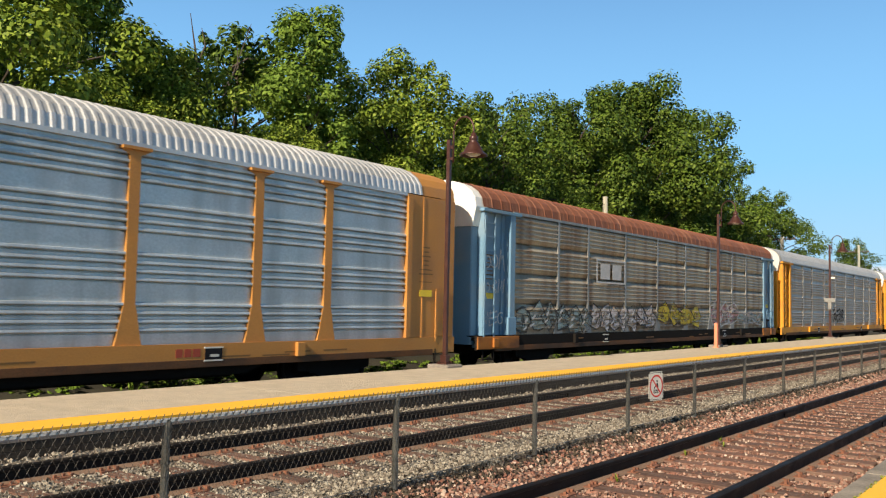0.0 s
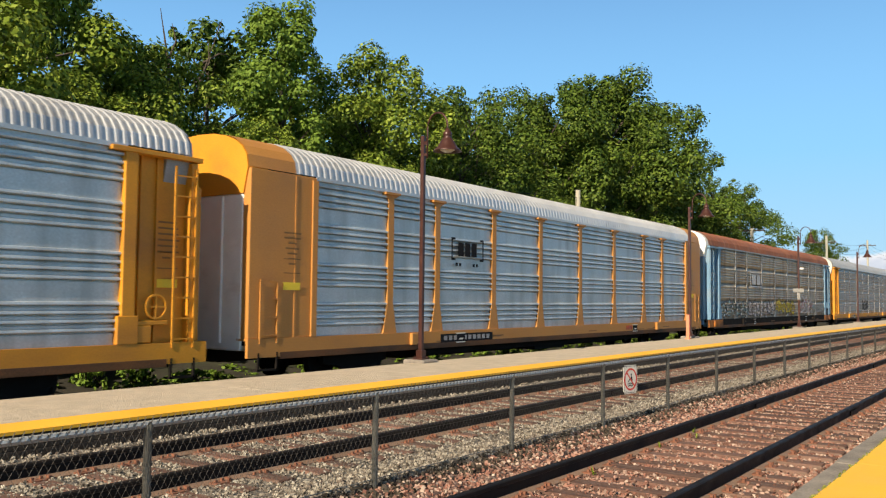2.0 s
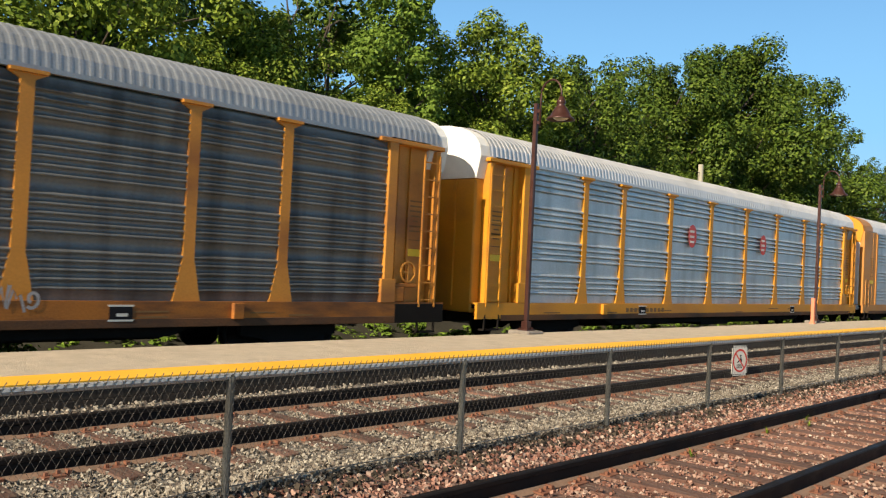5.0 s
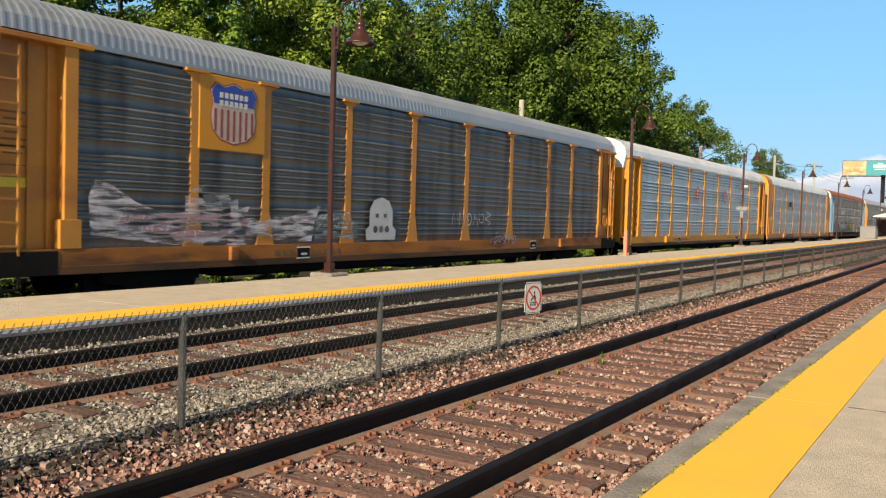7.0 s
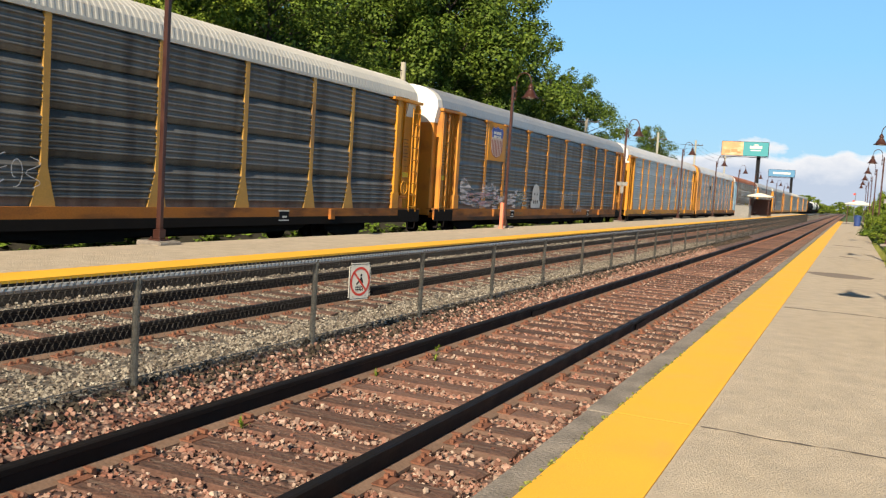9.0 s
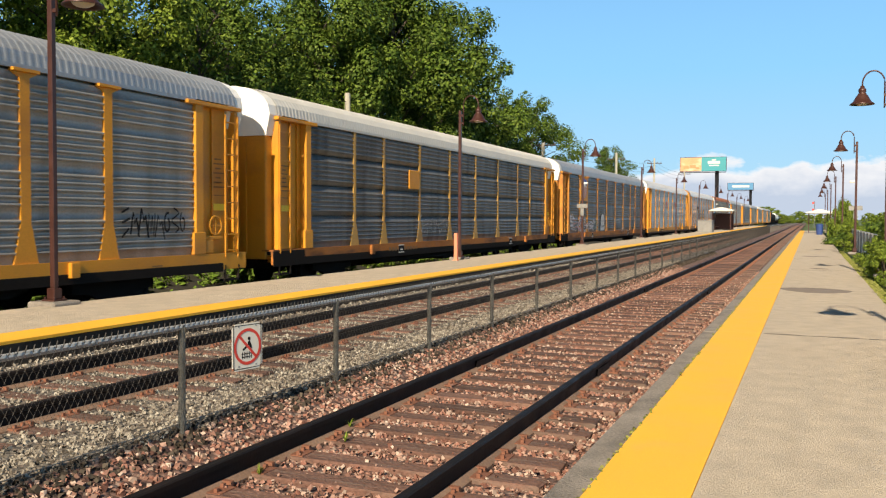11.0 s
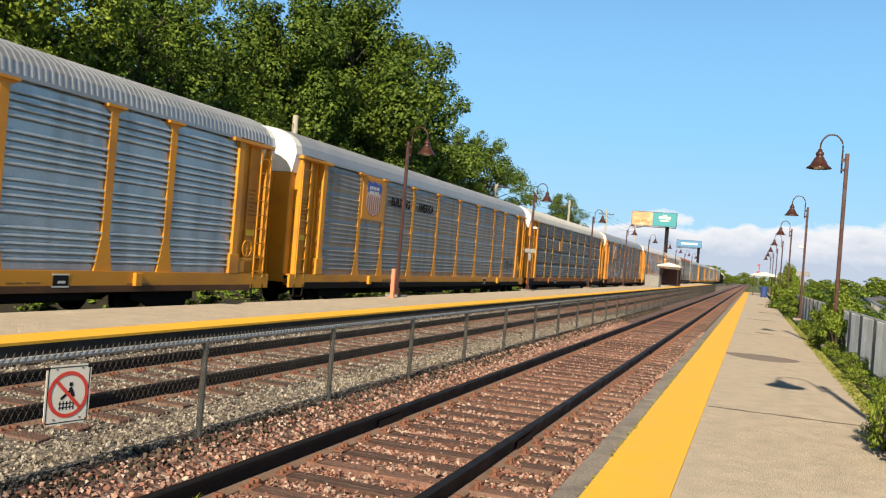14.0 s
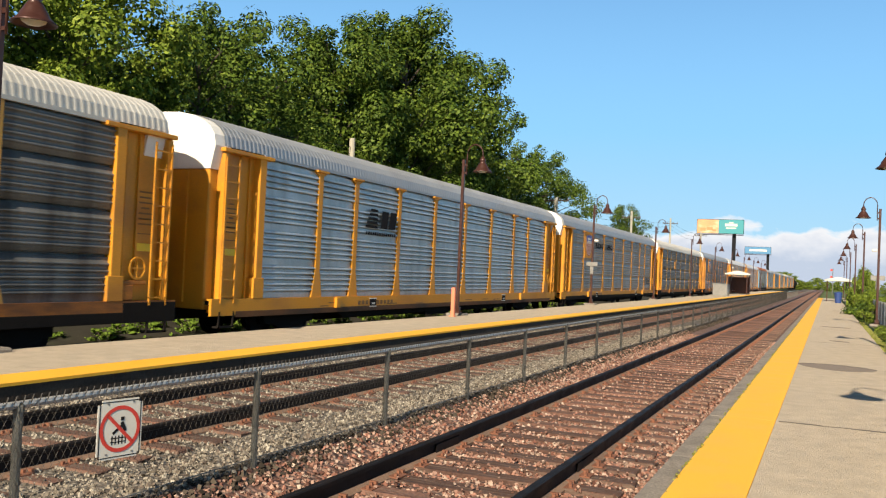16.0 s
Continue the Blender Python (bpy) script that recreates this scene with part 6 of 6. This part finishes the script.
def make_weed_tufts():
    bm = B()
    rg = random.Random(5)
    for i in range(18):
        a, r, h = rg.uniform(0, 6.28), rg.uniform(0.01, 0.07), rg.uniform(0.03, 0.1)
        ca, sa_ = math.cos(a), math.sin(a)
        w = 0.004
        p = [bm.verts.new(v) for v in ((-sa_ * w, ca * w, 0), (sa_ * w, -ca * w, 0), (ca * r * 0.5 + sa_ * w, sa_ * r * 0.5 - ca * w, h * 0.7), (ca * r * 0.5 - sa_ * w, sa_ * r * 0.5 + ca * w, h * 0.7), (ca * r, sa_ * r, h))]
        bm.faces.new((p[0], p[1], p[2], p[3]))
        bm.faces.new((p[3], p[2], p[4]))
    tuft = thing("weed_tuft", "small green weed tuft between the rails", "weed", "weeds between the rails", loc=(-1.26, -0.8, -0.17))
    part("blade_clump", bm, LEAF, tuft)
    for x, y in ((-1.37, -1.86), (-1.30, -3.96), (-1.46, -0.36)):
        copy_thing(tuft, pose(x, y, -0.17, 0, 0, y * 50))


def make_dead_tree():
    tr = thing("bare_tree", "thin bare dead tree behind the train", "tree", loc=(-21, 6.0, 0.3))
    bm = B()
    tube(bm, [(0, 0, 0), (0.1, -0.3, 4), (0, -0.6, 7.0), (0.1, -0.7, 9.0), (0, -1.0, 10.8)], [0.16, 0.12, 0.08, 0.05, 0.012], 7)
    part("trunk", bm, BARK, tr)
    for y0, z0, y1, z1, y2, z2 in ((-0.6, 7.0, -1.0, 8.4, -1.5, 9.3), (-0.5, 6.2, 0.5, 8.6, 1.5, 11.1), (0.5, 8.6, 0.9, 9.4, 0.9, 10.2), (-0.3, 4.5, 0.2, 7.0, -0.4, 8.8), (-0.7, 9.0, -0.5, 9.8, -0.6, 10.4), (0.8, 9.4, 1.3, 9.8, 1.8, 9.9)):
        bm = B()
        tube(bm, [(0, y0, z0), (0.2, y1, z1), (0.1, y2, z2)], [0.05, 0.03, 0.01], 5)
        part("branch", bm, BARK, tr)


make_weed_tufts()
make_dead_tree()


def make_road():
    bm = B()
    prism(bm, [(5.8, 5), (11.0, 5), (19, 80), (60, 420), (46, 420), (13.4, 80)], "z", -0.5, -0.3)
    ob = new("road", mesh_of(bm, ASPHALT, "road"))
    tagged(ob, "gray asphalt road beyond the fence", "road", kind="structure")
    g = thing("guard_rail", "long low concrete and steel guard rail beside the road", "guard rail", kind="structure")
    bm = B()
    for z in (0.25, 0.45):
        tube(bm, [(5.5, 5, z), (8.0, 30, z), (10.9, 59, z), (28, 240, z)], 0.07, 6)
    part("rail_beam", bm, GALV, g)
    for i in range(30):
        y = 5 + i * 4
        x = float(np.interp(y, [5, 30, 59, 240], [5.5, 8.0, 10.9, 28]))
        bm = B()
        box(bm, x + 0.05, x + 0.15, y - 0.05, y + 0.05, -0.4, 0.5)
        part("rail_post", bm, GALV, g)


make_road()


# ---- far end: shelters, box, billboards, poles, signals ----
def make_shelter(x, y, z, wid, lab, walls=True):
    s = thing("platform_shelter", lab, "shelter", loc=(x, y, z))
    bm = B()
    box(bm, -wid, wid, -2.4, 2.4, 2.45, 2.6, 0.04)
    prism(bm, [(-wid, 2.6), (wid, 2.6), (0.15, 2.95), (-0.15, 2.95)], "y", -2.4, 2.4)
    part("roof", bm, SIGN_WHITE, s, "pale low pitched roof")
    for sx in (-1, 1):
        for sy in (-1, 1):
            bm = B()
            box(bm, sx * (wid - 0.35) - 0.05, sx * (wid - 0.35) + 0.05, sy * 2 - 0.05, sy * 2 + 0.05, 0, 2.46)
            part("post", bm, LAMP_BROWN, s)
    if not walls:
        return
    bm = B()
    box(bm, -wid + 0.35, -wid + 0.4, -1.95, 1.95, 0.15, 2.2)
    box(bm, -wid + 0.4, wid - 0.4, 1.9, 1.95, 0.15, 2.2)
    part("wall", bm, LAMP_BROWN, s, "dark brown shelter wall")
    bm = B()
    box(bm, -wid + 0.5, -wid + 0.9, -1.6, 1.6, 0.42, 0.48)
    part("bench", bm, LAMP_BROWN, s)


make_shelter(-8.2, 112, FAR_Z, 1.5, "small brown platform shelter with a pale roof")
make_shelter(3.4, 112, PLAT_Z, 1.6, "open platform shelter with a pale roof", False)


def make_small_things():
    c = thing("equipment_cabinet", "light gray metal equipment box on the platform", "cabinet", loc=(-8.3, 93, FAR_Z))
    bm = B()
    box(bm, -0.75, 0.75, -1.2, 1.2, 0, 1.25, 0.02)
    part("body", bm, GALV, c)
    bm = B()
    box(bm, -0.8, 0.8, -1.25, 1.25, 1.25, 1.31)
    part("lid", bm, GALV, c)
    for y in (-0.6, 0.0, 0.6):
        bm = B()
        box(bm, 0.75, 0.765, y - 0.27, y + 0.27, 0.1, 1.15)
        part("door", bm, GALV, c)
    c = thing("concrete_block", "pale tan concrete planter beside the shelter", "planter", loc=(-7.9, 116, FAR_Z))
    bm = B()
    box(bm, -0.7, 0.7, -0.7, 0.7, 0, 0.9, 0.06)
    part("body", bm, CONCRETE, c)
    b = thing("litter_bin", "dark blue litter bin on the platform", "bin", loc=(3.3, 100, PLAT_Z))
    BINB = mat("bin_blue", (0.03, 0.06, 0.19), 0.5, 0, 0.1, 4, 40, 0)
    bm = B()
    lathe(bm, [(0.0, 0), (0.33, 0), (0.4, 1.0), (0.42, 1.02), (0.42, 1.1), (0.3, 1.2), (0, 1.25)], 14)
    part("body", bm, BINB, b)
    for i, (x, y, z) in enumerate(((3.2, 215, 6.2),)):
        s = thing("crossing_signal", "railway crossing mast with red lamps", "signal", "crossing signals", loc=(x, y, -0.3))
        bm = B()
        tube(bm, [(0, 0, 0), (0, 0, z)], 0.08, 8)
        part("mast", bm, GALV, s)
        for zz in (4.2, 5.8):
            bm = B()
            lathe(bm, [(0, 0), (0.26, 0), (0.26, 0.06), (0, 0.06)], 14, (-0.3, -0.15, zz))
            bmesh.ops.rotate(bm, verts=[v for v in bm.verts if abs(v.co.z - zz) < 0.1], cent=(-0.3, -0.15, zz), matrix=Matrix.Rotation(radians(90), 3, "X"))
            part("lamp", bm, RED, s, "round red signal disc")
    # billboards
    for nm, x, y, z, w, h, legs in (("large roadside billboard with orange and teal panels", -23.5, 228, 15.8, 11.6, 3.7, True), ("smaller blue roadside billboard", -21.0, 325, 13.4, 9.0, 2.6, False)):
        bb = thing("billboard", nm, "billboard", loc=(x, y, 0))
        bm = B()
        box(bm, -w / 2, w / 2, 0, 0.5, z - h / 2, z + h / 2, 0.05)
        part("frame", bm, BLACK, bb)
        teal = mat("poster_teal", (0.05, 0.27, 0.30), 0.6, 0, 0.05, 0.4, 20, 0)
        blu = mat("poster_blue", (0.08, 0.22, 0.38), 0.6, 0, 0.05, 0.4, 20, 0)
        org = mat("poster_orange", (0.60, 0.30, 0.14), 0.6, 0, 0.2, 0.6, 6, 0, (0.75, 0.6, 0.42), 0.9, (0.35, 1, 0.5), 0.5)
        motif = mat("poster_motif_orange", (0.62, 0.24, 0.10), 0.6, 0, 0.3, 0.6, 6, 0)
        if legs:
            bm = B()
            box(bm, -w / 2 + 0.1, -0.4, -0.03, -0.004, z - h / 2 + 0.1, z + h / 2 - 0.1)
            part("poster", bm, org, bb, "orange and yellow poster field")
            bm = B()
            box(bm, -0.4, w / 2 - 0.1, -0.03, -0.004, z - h / 2 + 0.1, z + h / 2 - 0.1)
            part("poster", bm, teal, bb, "teal poster field")
            bm = B()
            bm.free()
            for a, b, c, d in ((1.2, 4.2, 0.1, 0.8), (1.5, 3.9, -0.5, -0.2), (2.2, 3.2, 0.9, 1.2)):
                bm = B()
                box(bm, a, b, -0.05, -0.034, z + c, z + d)
                part("poster_bar", bm, SIGN_WHITE, bb, "pale bar for unreadable words")
            bm = B()
            for a, c, r in ((-4.2, -0.8, 0.7), (-2.6, -0.6, 0.8), (-1.4, -1.0, 0.5)):
                box(bm, a - r, a + r, -0.05, -0.034, z + c - r * 0.5, z + c + r * 0.6)
            part("poster_motif", bm, motif, bb)
        else:
            bm = B()
            box(bm, -w / 2 + 0.1, w / 2 - 0.1, -0.03, -0.004, z - h / 2 + 0.1, z + h / 2 - 0.1)
            part("poster", bm, blu, bb, "blue poster field")
            bm = B()
            box(bm, -2.8, 3.0, -0.05, -0.034, z - 0.35, z + 0.35)
            part("poster_lettering", bm, SIGN_WHITE, bb)
        bm = B()
        box(bm, 3.0, 3.9, 0.2, 1.0, -1, z - h / 2)
        part("column", bm, BLACK, bb)
        bm = B()
        box(bm, -w / 2, w / 2, -0.7, 0, z - h / 2 - 0.35, z - h / 2 - 0.2)
        part("catwalk", bm, BLACK, bb)
    # utility poles and wires
    poles = [(-17.6, 28.7, 7.45), (-18.5, 64, 8.6), (-19.3, 98, 9.6), (-20, 130, 11), (-20, 165, 11)]
    for i, (x, y, top) in enumerate(poles):
        p = thing("utility_pole", "weathered wooden utility pole behind the train", "utility pole", "utility poles", loc=(x, y, 0))
        bm = B()
        tube(bm, [(0, 0, -0.5), (0, 0, top)], [0.17, 0.13], 10)
        part("shaft", bm, WOODPOLE, p)
        if i:
            bm = B()
            box(bm, -1.1, 1.1, -0.05, 0.05, top - 0.85, top - 0.75)
            part("crossarm", bm, BARK, p)
            for xx in (-1.0, -0.45, 0.45, 1.0):
                bm = B()
                lathe(bm, [(0.05, 0), (0.07, 0.1), (0, 0.18)], 8, (xx, 0, top - 0.75))
                part("insulator", bm, GALV, p)
    w = thing("overhead_wires", "thin overhead wires between the poles", "wires", kind="structure")
    full = [(-16.8, -20, 6.4)] + poles
    for off in (-0.4, -1.0, -1.6):
        bm = B()
        for (x0, y0, z0), (x1, y1, z1) in zip(full, full[1:]):
            pts = [(x0 + (x1 - x0) * f, y0 + (y1 - y0) * f, z0 + (z1 - z0) * f + off - 0.6 * 4 * f * (1 - f)) for f in np.linspace(0, 1, 9)]
            tube(bm, pts, 0.014, 4, False)
        part("wire", bm, BLACK, w)
    s = thing("street_lamp", "tall gray roadside street lamp", "street lamp", loc=(22, 130, -1))
    bm = B()
    tube(bm, [(0, 0, 0), (0, 0, 9.6), (0.5, 0, 10.6), (1.6, 0, 11), (3.8, 0, 11.1)], [0.12, 0.09, 0.07, 0.06, 0.06], 8)
    part("mast", bm, GALV, s)
    bm = B()
    box(bm, 3.4, 4.4, -0.15, 0.15, 11.0, 11.18, 0.05)
    part("lamp_head", bm, GALV, s)


make_small_things()


def make_far_woods():
    for i in range(44):
        rg = random.Random(700 + i)
        x, y = -75 + i * 4.6 + rg.uniform(-2, 2), 420 + rg.uniform(0, 60)
        ob = copy_thing(tree_far, pose(x, y, -1.5, 0, 0, rg.uniform(0, 360)))
        s = rg.uniform(0.5, 0.8) * (1.25 if x < -12 else 0.8)
        ob.scale = (s * 1.4, s * 1.4, s)


make_far_woods()
for x, y, sx, sz in ((24, 300, 0.7, 0.45), (30, 306, 0.9, 0.5), (38, 298, 0.8, 0.62), (43, 304, 0.9, 0.58), (50, 300, 0.8, 0.5)):
    ob = copy_thing(tree_far, pose(x, y, -1.2, 0, 0, x * 31))
    ob.scale = (sx, sx, sz)


# ---- keys of the train ----
def train_at(t):
    """Metres that the train has run at t seconds."""
    return 10.9 * t + float(np.interp(t, [0, 3, 6, 8.5, 11.5, 14, 16], [-7.95, -8.75, -9.2, -9.35, -9.0, -8.57, -8.24]))


def motions():
    for car, off in TRAIN:
        walk(car, [(t, pose(T3, train_at(t) + off, T3_Z)) for t in (0, 1.5, 3, 4.5, 6, 7.5, 9, 10.5, 12, 14, 16)])


motions()
